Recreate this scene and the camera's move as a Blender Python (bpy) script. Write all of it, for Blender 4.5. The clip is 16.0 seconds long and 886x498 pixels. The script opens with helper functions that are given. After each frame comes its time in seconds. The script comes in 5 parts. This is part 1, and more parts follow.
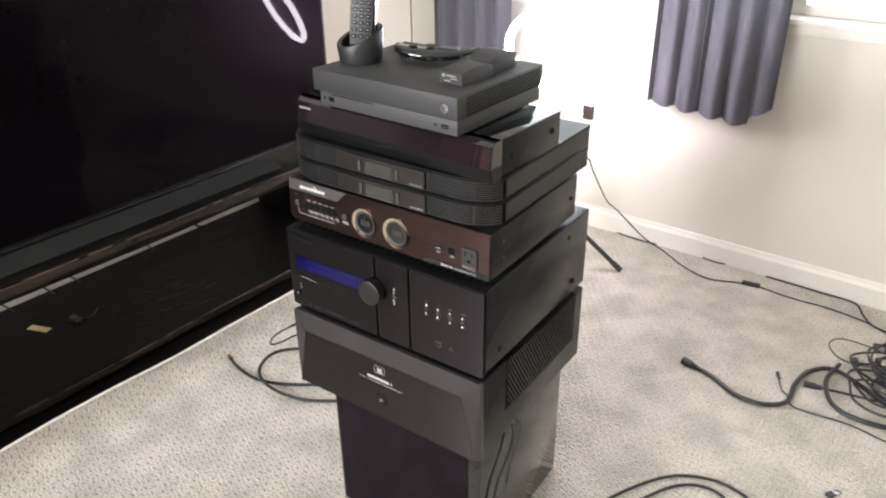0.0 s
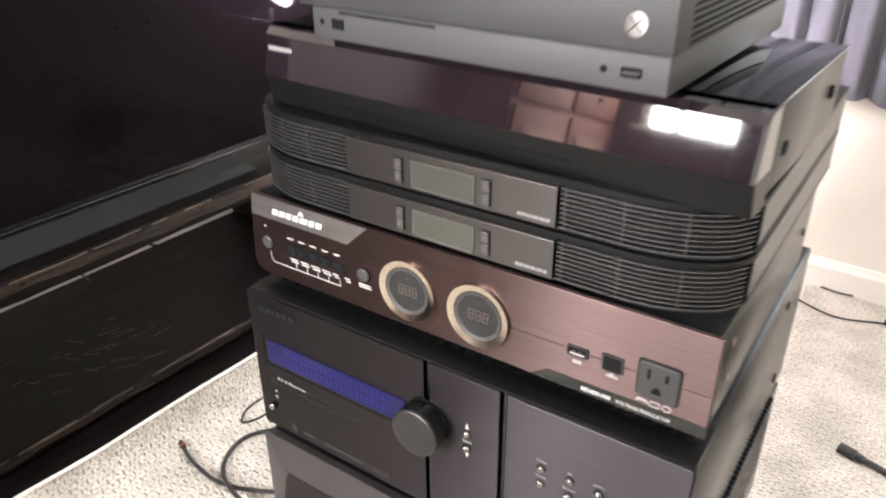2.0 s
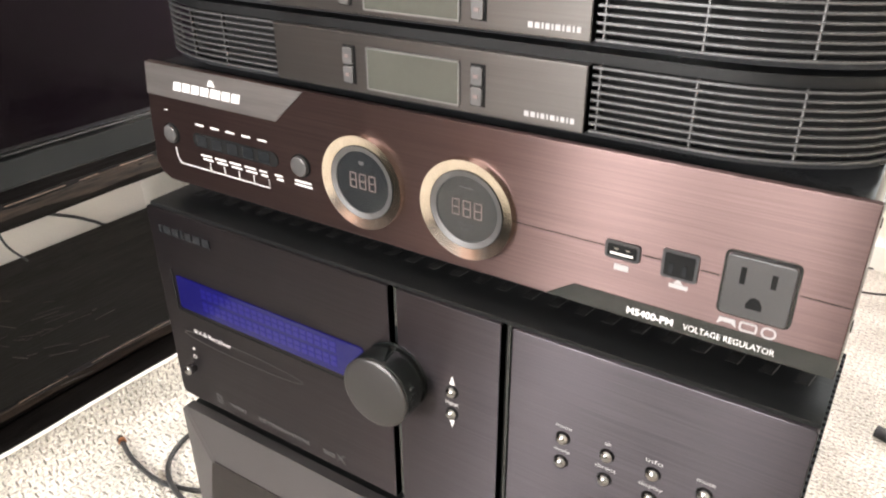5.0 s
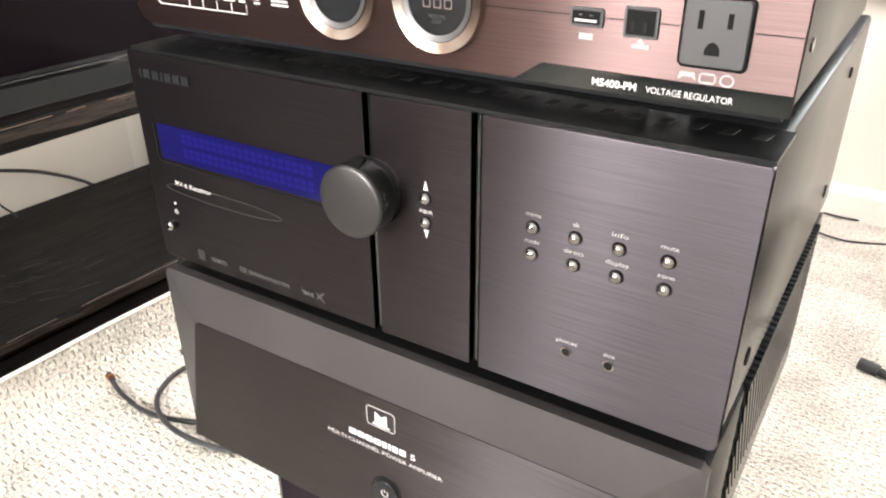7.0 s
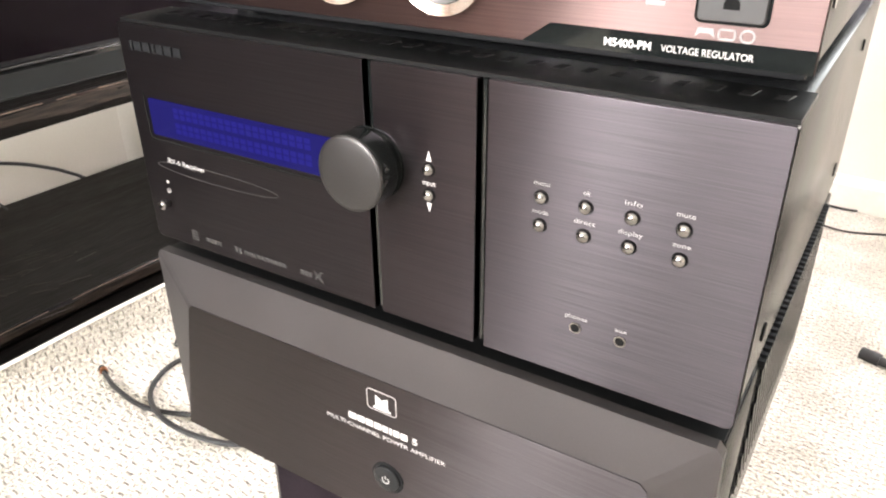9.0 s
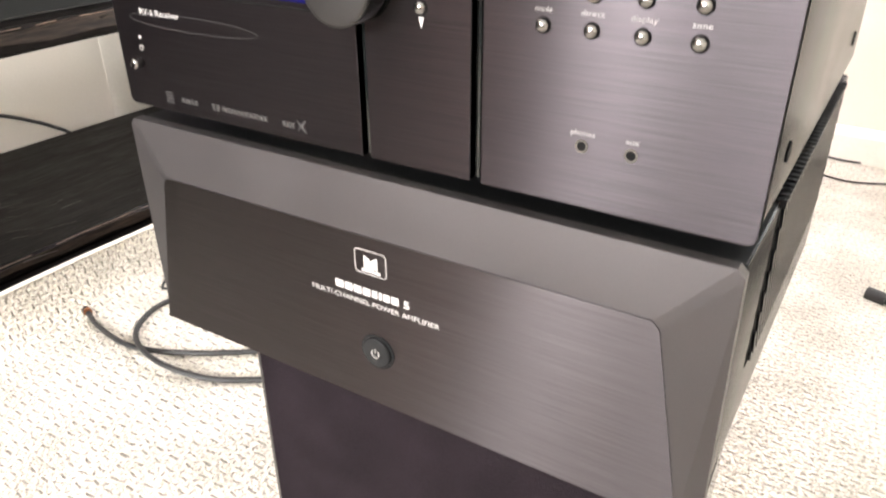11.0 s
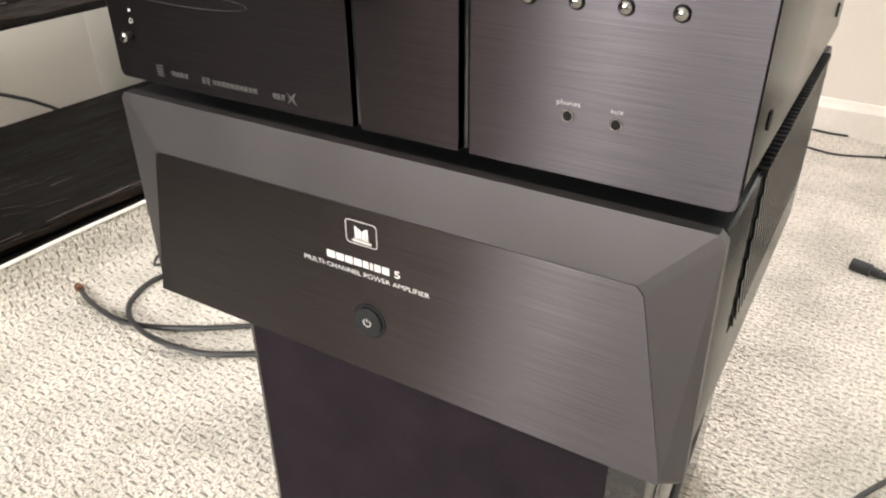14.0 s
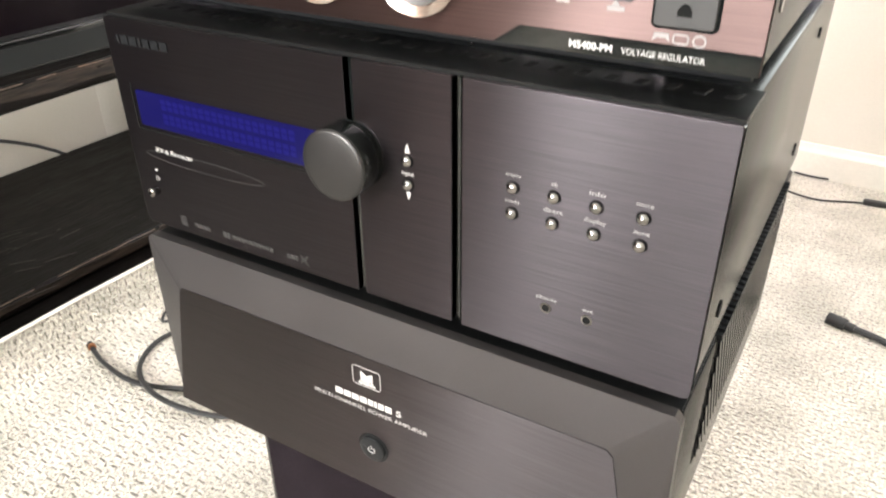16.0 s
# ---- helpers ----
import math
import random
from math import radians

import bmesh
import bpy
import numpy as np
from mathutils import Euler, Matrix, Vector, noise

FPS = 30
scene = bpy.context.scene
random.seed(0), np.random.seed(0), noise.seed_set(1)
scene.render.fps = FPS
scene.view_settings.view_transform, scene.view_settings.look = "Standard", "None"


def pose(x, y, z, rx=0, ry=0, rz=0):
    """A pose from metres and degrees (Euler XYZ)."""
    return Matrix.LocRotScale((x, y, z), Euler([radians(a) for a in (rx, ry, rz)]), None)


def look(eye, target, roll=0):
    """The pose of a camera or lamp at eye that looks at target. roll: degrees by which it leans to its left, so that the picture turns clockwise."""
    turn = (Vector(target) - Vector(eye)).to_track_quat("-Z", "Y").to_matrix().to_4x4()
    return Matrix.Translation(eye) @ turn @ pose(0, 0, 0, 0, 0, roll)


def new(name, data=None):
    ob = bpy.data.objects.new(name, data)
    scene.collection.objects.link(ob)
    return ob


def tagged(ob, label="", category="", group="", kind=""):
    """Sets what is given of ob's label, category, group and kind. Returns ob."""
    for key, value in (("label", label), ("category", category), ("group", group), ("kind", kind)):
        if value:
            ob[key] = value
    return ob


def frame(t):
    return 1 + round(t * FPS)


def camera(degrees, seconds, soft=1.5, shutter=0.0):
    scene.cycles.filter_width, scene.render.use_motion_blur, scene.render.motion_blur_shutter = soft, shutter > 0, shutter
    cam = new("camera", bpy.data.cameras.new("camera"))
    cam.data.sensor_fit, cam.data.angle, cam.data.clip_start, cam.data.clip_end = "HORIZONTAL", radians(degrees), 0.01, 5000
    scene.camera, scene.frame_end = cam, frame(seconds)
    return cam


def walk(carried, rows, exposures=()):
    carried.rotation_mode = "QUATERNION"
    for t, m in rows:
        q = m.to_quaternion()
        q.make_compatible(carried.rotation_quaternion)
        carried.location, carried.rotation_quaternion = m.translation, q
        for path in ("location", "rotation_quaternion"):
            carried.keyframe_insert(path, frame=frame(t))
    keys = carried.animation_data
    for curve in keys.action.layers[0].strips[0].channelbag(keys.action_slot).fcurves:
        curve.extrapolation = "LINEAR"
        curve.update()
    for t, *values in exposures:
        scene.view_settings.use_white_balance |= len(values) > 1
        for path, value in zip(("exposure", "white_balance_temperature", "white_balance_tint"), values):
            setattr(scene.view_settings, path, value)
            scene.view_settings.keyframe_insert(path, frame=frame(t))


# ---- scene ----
cam = camera(60.7, 16.0, soft=2.1, shutter=0.5)
METRES, EYE, TILT, LEAN, TURN = 1.3224, 1.30, 0.0, 0.0, 35.3
ROWS = [
    (0.0, 0.0, 0.0, 0.0, -0.32, -27.91, 0.61),
    (0.5, -0.0187, 0.0994, -0.0273, -0.43, -27.97, 0.59),
    (1.0, -0.0209, 0.253, -0.0751, -0.59, -28.09, 0.58),
    (1.5, -0.0499, 0.3743, -0.1175, -0.68, -28.05, 0.51),
    (2.0, -0.083, 0.4793, -0.1848, -0.98, -28.06, 0.49),
    (2.5, -0.0821, 0.5543, -0.2418, -1.41, -28.07, 0.44),
    (3.0, -0.0764, 0.5906, -0.2787, -1.73, -28.0, 0.4),
    (5.5, -0.0789, 0.5778, -0.3205, -2.53, -27.8, 0.43),
    (6.0, -0.0762, 0.5619, -0.3511, -2.69, -27.84, 0.43),
    (6.5, -0.0773, 0.545, -0.373, -2.77, -27.79, 0.41),
    (7.0, -0.0713, 0.5393, -0.3752, -2.91, -27.82, 0.46),
    (7.5, -0.072, 0.54, -0.3824, -3.04, -27.87, 0.45),
    (8.0, -0.0753, 0.5434, -0.3864, -3.14, -27.92, 0.46),
    (10.5, -0.0744, 0.5477, -0.4263, -3.7, -28.13, 0.34),
    (11.0, -0.0752, 0.5396, -0.4634, -3.71, -28.66, 0.36),
    (11.5, -0.0773, 0.5353, -0.4696, -3.83, -29.74, 0.38),
    (12.0, -0.0778, 0.5365, -0.4688, -3.99, -30.32, 0.38),
    (12.5, -0.0787, 0.5371, -0.4684, -4.11, -30.39, 0.37),
    (13.0, -0.0752, 0.5364, -0.4684, -4.23, -30.39, 0.39),
    (13.5, -0.0753, 0.5353, -0.4659, -4.34, -30.39, 0.37),
    (14.0, -0.0748, 0.5325, -0.4632, -4.46, -30.41, 0.38),
    (14.5, -0.0743, 0.5316, -0.4543, -4.56, -30.42, 0.36),
    (15.0, -0.067, 0.5298, -0.4302, -4.67, -30.41, 0.38),
    (15.5, -0.0703, 0.5321, -0.4007, -4.81, -30.46, 0.4),
    (16.0, -0.0743, 0.5313, -0.3731, -4.9, -30.44, 0.43),
]
EXPOSURES = [(0.0, -1.87, 6250, 7), (1.0, -1.83, 6300, 7), (1.5, -1.54, 6350, 8), (2.0, -1.24, 6400, 9), (3.0, -0.89, 6500, 9), (5.5, -0.95, 6500, 7), (7.5, -0.85, 6500, 7),
             (10.5, -0.72, 6550, 8), (12.5, -1.36, 6600, 6), (14.5, -1.36, 6600, 5), (16.0, -1.06, 6500, 4)]
walk(cam, [(t, pose(0.748, -0.861, EYE, TILT, LEAN, TURN) @ pose(METRES * x, METRES * y, METRES * z, 90 + pitch, roll, yaw)) for t, x, y, z, yaw, pitch, roll in ROWS],
     exposures=EXPOSURES)

# ---- light ----
ROOM = pose(0, 0, 0, 0, 0, -2.6)
world = bpy.data.worlds.new("world")
scene.world = world
world.use_nodes = True
wn = world.node_tree
sky = wn.nodes.new("ShaderNodeTexSky")
sky.sky_type, sky.sun_disc, sky.sun_elevation, sky.sun_rotation = "NISHITA", False, radians(42), radians(200)
wn.links.new(sky.outputs[0], wn.nodes["Background"].inputs[0])
wn.nodes["Background"].inputs[1].default_value = 0.12
sun_data = bpy.data.lights.new("sun", "SUN")
sun_data.energy, sun_data.angle, sun_data.color = 1.0, radians(12), (1, 0.95, 0.88)
sun = new("sun", sun_data)
sun.matrix_basis = look((0, 0, 5), (-1.2, 3.2, 0.5))


def window_light(x0, x1, z0, z1, y, inward, watts, color):
    """Daylight in a window's opening, in the room's axes."""
    data = bpy.data.lights.new("window_light", "AREA")
    data.shape, data.size, data.size_y, data.energy, data.color = "RECTANGLE", x1 - x0, z1 - z0, watts, color
    ob = new("window_light", data)
    ob.matrix_basis = ROOM @ look(((x0 + x1) / 2, y, (z0 + z1) / 2), ((x0 + x1) / 2, y + inward, (z0 + z1) / 2))
    return ob


window_light(-0.72, 1.12, 0.86, 1.95, 1.70, -1, 26, (0.95, 0.98, 1.0))
window_light(-1.21, 0.21, 1.00, 2.06, -3.735, 1, 1330, (1.0, 0.955, 0.955))
# Added fill from the right, through an unseen opening in the back wall.
window_light(1.52, 2.58, 0.7, 2.05, -3.735, 1, 28, (1.0, 0.95, 0.9))

# ---- materials ----


def material(name, color, rough=0.5, metal=0.0, vary=0.12, scale=40.0, stretch=(1, 1, 1), bump=0.0, fine=300.0, aniso=0.0,
             coat=0.0, rough_vary=0.1, spec=0.5, sheen=0.0):
    """A surface with colour varied by a broad and a fine noise, and a fine relief."""
    m = bpy.data.materials.new(name)
    m.use_nodes = True
    nt = m.node_tree
    b = nt.nodes["Principled BSDF"]
    co = nt.nodes.new("ShaderNodeTexCoord")
    mp = nt.nodes.new("ShaderNodeMapping")
    mp.inputs["Scale"].default_value = stretch
    nt.links.new(co.outputs["Object"], mp.inputs[0])
    big, small = nt.nodes.new("ShaderNodeTexNoise"), nt.nodes.new("ShaderNodeTexNoise")
    big.inputs["Scale"].default_value, big.inputs["Detail"].default_value = scale, 4
    small.inputs["Scale"].default_value, small.inputs["Detail"].default_value = fine, 3
    nt.links.new(mp.outputs[0], big.inputs["Vector"])
    nt.links.new(mp.outputs[0], small.inputs["Vector"])
    add = nt.nodes.new("ShaderNodeMath")
    add.operation = "ADD"
    nt.links.new(big.outputs["Fac"], add.inputs[0])
    nt.links.new(small.outputs["Fac"], add.inputs[1])
    rng = nt.nodes.new("ShaderNodeMapRange")
    rng.inputs["From Min"].default_value, rng.inputs["From Max"].default_value = 0.7, 1.3
    rng.inputs["To Min"].default_value, rng.inputs["To Max"].default_value = 1 - vary, 1 + vary
    nt.links.new(add.outputs[0], rng.inputs["Value"])
    mul = nt.nodes.new("ShaderNodeVectorMath")
    mul.operation = "SCALE"
    mul.inputs[0].default_value = color
    nt.links.new(rng.outputs[0], mul.inputs["Scale"])
    nt.links.new(mul.outputs[0], b.inputs["Base Color"])
    rr = nt.nodes.new("ShaderNodeMapRange")
    rr.inputs["From Min"].default_value, rr.inputs["From Max"].default_value = 0.7, 1.3
    rr.inputs["To Min"].default_value, rr.inputs["To Max"].default_value = rough * (1 - rough_vary), rough * (1 + rough_vary)
    nt.links.new(add.outputs[0], rr.inputs["Value"])
    nt.links.new(rr.outputs[0], b.inputs["Roughness"])
    b.inputs["Metallic"].default_value = metal
    b.inputs["Coat Weight"].default_value = coat
    b.inputs["Coat Roughness"].default_value = 0.06
    b.inputs["Specular IOR Level"].default_value = spec
    b.inputs["Sheen Weight"].default_value = sheen
    if aniso:
        tg = nt.nodes.new("ShaderNodeTangent")
        tg.direction_type = "UV_MAP"
        nt.links.new(tg.outputs[0], b.inputs["Tangent"])
        b.inputs["Anisotropic"].default_value, b.inputs["Anisotropic Rotation"].default_value = aniso, 0.25
    if bump:
        bp = nt.nodes.new("ShaderNodeBump")
        bp.inputs["Strength"].default_value, bp.inputs["Distance"].default_value = bump, 0.002
        nt.links.new(small.outputs["Fac"], bp.inputs["Height"])
        nt.links.new(bp.outputs[0], b.inputs["Normal"])
    return m


def glow(name, color, strength, surface=None):
    m = bpy.data.materials.new(name)
    m.use_nodes = True
    b = m.node_tree.nodes["Principled BSDF"]
    b.inputs["Base Color"].default_value = (*(surface or color), 1)
    b.inputs["Emission Color"].default_value = (*color, 1)
    b.inputs["Emission Strength"].default_value = strength
    b.inputs["Roughness"].default_value, b.inputs["Specular IOR Level"].default_value = 0.12, 0.25
    return m


def carpet_material():
    """Cut-loop carpet: rows of short dark dashes between pale loops, with worn grey patches."""
    m = bpy.data.materials.new("carpet")
    m.use_nodes = True
    nt = m.node_tree
    b = nt.nodes["Principled BSDF"]
    link = nt.links.new

    def math_node(op, a, c=None, d=None):
        n = nt.nodes.new("ShaderNodeMath")
        n.operation = op
        for i, v in enumerate((a, c, d)):
            if v is None:
                continue
            if isinstance(v, (int, float)):
                n.inputs[i].default_value = v
            else:
                link(v, n.inputs[i])
        return n.outputs[0]

    def tex(scale, detail=3.0):
        n = nt.nodes.new("ShaderNodeTexNoise")
        n.inputs["Scale"].default_value, n.inputs["Detail"].default_value = scale, detail
        link(co.outputs["Object"], n.inputs["Vector"])
        return n.outputs["Fac"]

    co = nt.nodes.new("ShaderNodeTexCoord")
    sep = nt.nodes.new("ShaderNodeSeparateXYZ")
    link(co.outputs["Object"], sep.inputs[0])
    wob = math_node("MULTIPLY", math_node("SUBTRACT", tex(30.0), 0.5), 0.014)
    wob2 = math_node("MULTIPLY", math_node("SUBTRACT", tex(45.0), 0.5), 0.009)
    u = math_node("ADD", math_node("SUBTRACT", sep.outputs[0], sep.outputs[2]), wob)
    v = math_node("ADD", sep.outputs[1], wob2)
    row = math_node("DIVIDE", v, 0.0160)
    rowi = math_node("FLOOR", row)
    shift = math_node("FRACT", math_node("MULTIPLY", rowi, 0.46))
    col = math_node("ADD", math_node("DIVIDE", u, 0.0270), shift)
    du = math_node("ABSOLUTE", math_node("SUBTRACT", math_node("FRACT", col), 0.5))
    dv = math_node("ABSOLUTE", math_node("SUBTRACT", math_node("FRACT", row), 0.5))
    mu = nt.nodes.new("ShaderNodeMapRange")
    mu.inputs["From Min"].default_value, mu.inputs["From Max"].default_value = 0.27, 0.20
    link(du, mu.inputs["Value"])
    mv = nt.nodes.new("ShaderNodeMapRange")
    mv.inputs["From Min"].default_value, mv.inputs["From Max"].default_value = 0.115, 0.04
    link(dv, mv.inputs["Value"])
    dash = math_node("MULTIPLY", mu.outputs[0], mv.outputs[0])
    broken = nt.nodes.new("ShaderNodeMapRange")
    broken.inputs["From Min"].default_value, broken.inputs["From Max"].default_value = 0.26, 0.48
    link(tex(120.0), broken.inputs["Value"])
    dash = math_node("MULTIPLY", dash, broken.outputs[0])
    # Darker dashes towards the left paint in the contrast of raking light.
    side = nt.nodes.new("ShaderNodeMapRange")
    side.inputs["From Min"].default_value, side.inputs["From Max"].default_value = -0.35, 0.25
    side.inputs["To Min"].default_value, side.inputs["To Max"].default_value = 0.82, 0.46
    link(math_node("ADD", sep.outputs[0], math_node("MULTIPLY", math_node("SUBTRACT", tex(3.0, 4.0), 0.5), 0.8)), side.inputs["Value"])
    tick_u = nt.nodes.new("ShaderNodeMapRange")
    tick_u.inputs["From Min"].default_value, tick_u.inputs["From Max"].default_value = 0.40, 0.46
    link(du, tick_u.inputs["Value"])
    tick_v = nt.nodes.new("ShaderNodeMapRange")
    tick_v.inputs["From Min"].default_value, tick_v.inputs["From Max"].default_value = 0.10, 0.30
    link(dv, tick_v.inputs["Value"])
    tick = math_node("MULTIPLY", math_node("MULTIPLY", tick_u.outputs[0], tick_v.outputs[0]), broken.outputs[0])
    loops = nt.nodes.new("ShaderNodeTexVoronoi")
    loops.inputs["Scale"].default_value = 210.0
    link(co.outputs["Object"], loops.inputs["Vector"])
    patch = nt.nodes.new("ShaderNodeValToRGB")
    patch.color_ramp.elements[0].position, patch.color_ramp.elements[0].color = 0.34, (0.555, 0.53, 0.455, 1)
    patch.color_ramp.elements[1].position, patch.color_ramp.elements[1].color = 0.60, (0.80, 0.745, 0.655, 1)
    link(tex(7.5, 9.0), patch.inputs["Fac"])
    mix = nt.nodes.new("ShaderNodeMixRGB")
    mix.inputs["Color2"].default_value = (0.115, 0.098, 0.080, 1)
    link(patch.outputs[0], mix.inputs["Color1"])
    worn = nt.nodes.new("ShaderNodeMapRange")
    worn.inputs["From Min"].default_value, worn.inputs["From Max"].default_value = 0.62, 0.40
    worn.inputs["To Min"].default_value, worn.inputs["To Max"].default_value = 0.35, 0.85
    link(tex(6.0, 4.0), worn.inputs["Value"])
    fleck = nt.nodes.new("ShaderNodeMapRange")
    fleck.inputs["From Min"].default_value, fleck.inputs["From Max"].default_value = 0.56, 0.66
    link(tex(230.0, 2.0), fleck.inputs["Value"])
    flecks = math_node("MULTIPLY", fleck.outputs[0], worn.outputs[0])
    link(math_node("MINIMUM", math_node("ADD", math_node("ADD", math_node("MULTIPLY", dash, side.outputs[0]), math_node("MULTIPLY", tick, 0.28)), math_node("MULTIPLY", flecks, 0.6)), 0.8), mix.inputs["Fac"])
    grain = nt.nodes.new("ShaderNodeMixRGB")
    grain.blend_type = "MULTIPLY"
    grain.inputs["Fac"].default_value = 1.0
    gr = nt.nodes.new("ShaderNodeMapRange")
    gr.inputs["From Min"].default_value, gr.inputs["From Max"].default_value = 0.3, 0.7
    gr.inputs["To Min"].default_value, gr.inputs["To Max"].default_value = 0.72, 1.12
    link(tex(260.0, 4.0), gr.inputs["Value"])
    link(mix.outputs[0], grain.inputs["Color1"])
    link(gr.outputs[0], grain.inputs["Color2"])
    link(grain.outputs[0], b.inputs["Base Color"])
    height = math_node("SUBTRACT", math_node("MULTIPLY", loops.outputs["Distance"], -0.5), math_node("ADD", math_node("MULTIPLY", dash, 1.0), math_node("MULTIPLY", tick, 0.6)))
    bp = nt.nodes.new("ShaderNodeBump")
    bp.inputs["Strength"].default_value, bp.inputs["Distance"].default_value = 1.0, 0.010
    link(height, bp.inputs["Height"])
    link(bp.outputs[0], b.inputs["Normal"])
    b.inputs["Roughness"].default_value = 0.95
    b.inputs["Specular IOR Level"].default_value = 0.15
    b.inputs["Sheen Weight"].default_value = 0.2
    return m


M_CARPET = carpet_material()
M_BIND = material("carpet_binding", (0.80, 0.77, 0.71), 0.9, fine=200, bump=0.4)
M_WALL = material("wall_paint", (0.72, 0.68, 0.61), 0.6, vary=0.03, scale=2, fine=180, bump=0.12, spec=0.3)
M_TRIM = material("trim_paint", (0.80, 0.77, 0.70), 0.4, vary=0.04, scale=8, fine=120, bump=0.05)
M_CEIL = material("ceiling_paint", (0.78, 0.76, 0.72), 0.8, vary=0.03, scale=3, fine=90, bump=0.2)
M_CURTAIN = material("curtain_cloth", (0.19, 0.183, 0.222), 0.85, vary=0.12, scale=6, fine=500, stretch=(1, 1, 0.3), bump=0.25, sheen=0.4)
M_WOOD = material("dark_stained_wood", (0.0044, 0.0037, 0.0033), 0.44, vary=0.5, scale=9, fine=60, stretch=(3, 0.35, 3), bump=0.3, rough_vary=0.3, spec=0.075)
M_WOOD_EDGE = material("worn_wood_edge", (0.11, 0.072, 0.046), 0.6, vary=0.5, scale=30, fine=120, bump=0.4)
M_SCUFF = material("scuffed_stain", (0.060, 0.054, 0.048), 0.7)
M_WORN = material("worn_brown_front_edge", (0.020, 0.0140, 0.0100), 0.6, vary=0.85, scale=14, fine=90, stretch=(3, 0.25, 3), bump=0.5, spec=0.2)
M_BLACK = material("black_plastic", (0.018, 0.018, 0.019), 0.42, vary=0.2, scale=30, fine=600, bump=0.08)
M_STEEL = material("black_steel_case", (0.0150, 0.0157, 0.0168), 0.24, metal=0.1, vary=0.12, scale=20, fine=900, bump=0.01, spec=0.14)
M_LID = material("satin_black_lid", (0.0045, 0.0048, 0.0050), 0.38, vary=0.2, scale=20, fine=500, bump=0.05, spec=0.22)
M_MIRROR = material("mirror_black_front", (0.011, 0.0075, 0.0100), 0.03, vary=0.2, scale=12, fine=90, coat=0.3, spec=0.6)
M_GLOSS = material("gloss_black", (0.007, 0.0085, 0.0085), 0.07, vary=0.2, scale=12, fine=90, coat=0.4, rough_vary=0.4)
M_FACE = material("brushed_black_aluminium", (0.0340, 0.0300, 0.0332), 0.33, metal=0.9, vary=0.24, scale=30, fine=80, stretch=(0.35, 1, 40), aniso=1.0, rough_vary=0.08)
M_BRONZE = material("brushed_bronze_aluminium", (0.069, 0.0465, 0.0440), 0.34, metal=0.92, vary=0.17, scale=30, fine=80, stretch=(0.35, 1, 40), aniso=1.0, rough_vary=0.08)
M_AMP = material("satin_grey_aluminium", (0.069, 0.0645, 0.0660), 0.42, metal=0.7, vary=0.06, scale=14, fine=900, bump=0.05)
M_AMP_IN = material("brushed_grey_aluminium", (0.059, 0.0535, 0.0565), 0.30, metal=1.0, vary=0.20, scale=30, fine=80, stretch=(0.35, 1, 40), aniso=1.0, rough_vary=0.08)
M_SILVER = material("brushed_silver_strip", (0.22, 0.208, 0.20), 0.40, metal=0.9, vary=0.12, scale=6, fine=60, stretch=(1, 1, 25), aniso=0.6)
M_GOLD = material("polished_champagne_ring", (0.74, 0.66, 0.56), 0.17, metal=1.0, vary=0.05, scale=40, fine=400)
M_CHROME = material("polished_button_metal", (0.30, 0.295, 0.29), 0.18, metal=1.0, vary=0.06)
M_KNOB = material("bead_blasted_knob", (0.052, 0.0505, 0.050), 0.42, metal=0.85, vary=0.05, fine=900, bump=0.05)
# Near-black colour paints the shade inside holes, slots and recesses.
M_HOLE = material("hollow_shade_black", (0.006, 0.006, 0.006), 0.8, spec=0.1)
M_PRINT = material("white_print", (0.52, 0.51, 0.50), 0.55, vary=0.05)
M_SOFTPRINT = material("soft_print", (0.24, 0.232, 0.23), 0.55, vary=0.05)
M_GREYPRINT = material("grey_print", (0.027, 0.0255, 0.0255), 0.55, vary=0.05)
M_LCD = material("unlit_lcd", (0.048, 0.049, 0.041), 0.22, vary=0.06, scale=25, coat=0.3)
M_LCDFRAME = material("lcd_bezel", (0.14, 0.138, 0.132), 0.3, metal=0.6)
M_FANFACE = material("brushed_dark_fan_face", (0.061, 0.0565, 0.0525), 0.36, metal=0.85, vary=0.10, scale=30, fine=80, stretch=(0.35, 1, 40), aniso=0.7)
M_SLAT = material("fan_grille_slat", (0.105, 0.105, 0.106), 0.36, metal=0.75, vary=0.1)
M_GREYBTN = material("grey_button", (0.075, 0.073, 0.072), 0.4, metal=0.5)
M_DIAL = material("dark_gauge_glass", (0.012, 0.013, 0.014), 0.12, vary=0.1, coat=0.3)
M_SEGMENT = material("unlit_segment", (0.105, 0.078, 0.072), 0.4)
M_FELT = material("speaker_grille_cloth", (0.0132, 0.0100, 0.0124), 0.95, vary=0.4, scale=18, fine=700, bump=0.6, spec=0.06)
M_CAB = material("speaker_gloss_black", (0.020, 0.019, 0.019), 0.13, vary=0.25, scale=9, fine=140, coat=0.3)
M_CONSOLE = material("console_matte_grey", (0.024, 0.0245, 0.0255), 0.6, vary=0.10, scale=30, fine=1100, bump=0.06)
M_CONSOLE_BASE = material("console_base_grey", (0.041, 0.041, 0.043), 0.6, vary=0.08, scale=30, fine=900, bump=0.05)
M_SCREEN = material("television_screen", (0.0025, 0.0018, 0.0025), 0.32, vary=0.2, scale=3, fine=30, rough_vary=0.2, spec=0.02, coat=0.11)
sb = M_SCREEN.node_tree.nodes["Principled BSDF"]
sb.inputs["Coat Roughness"].default_value, sb.inputs["Specular Tint"].default_value = 0.012, (1.0, 0.5, 0.9, 1)
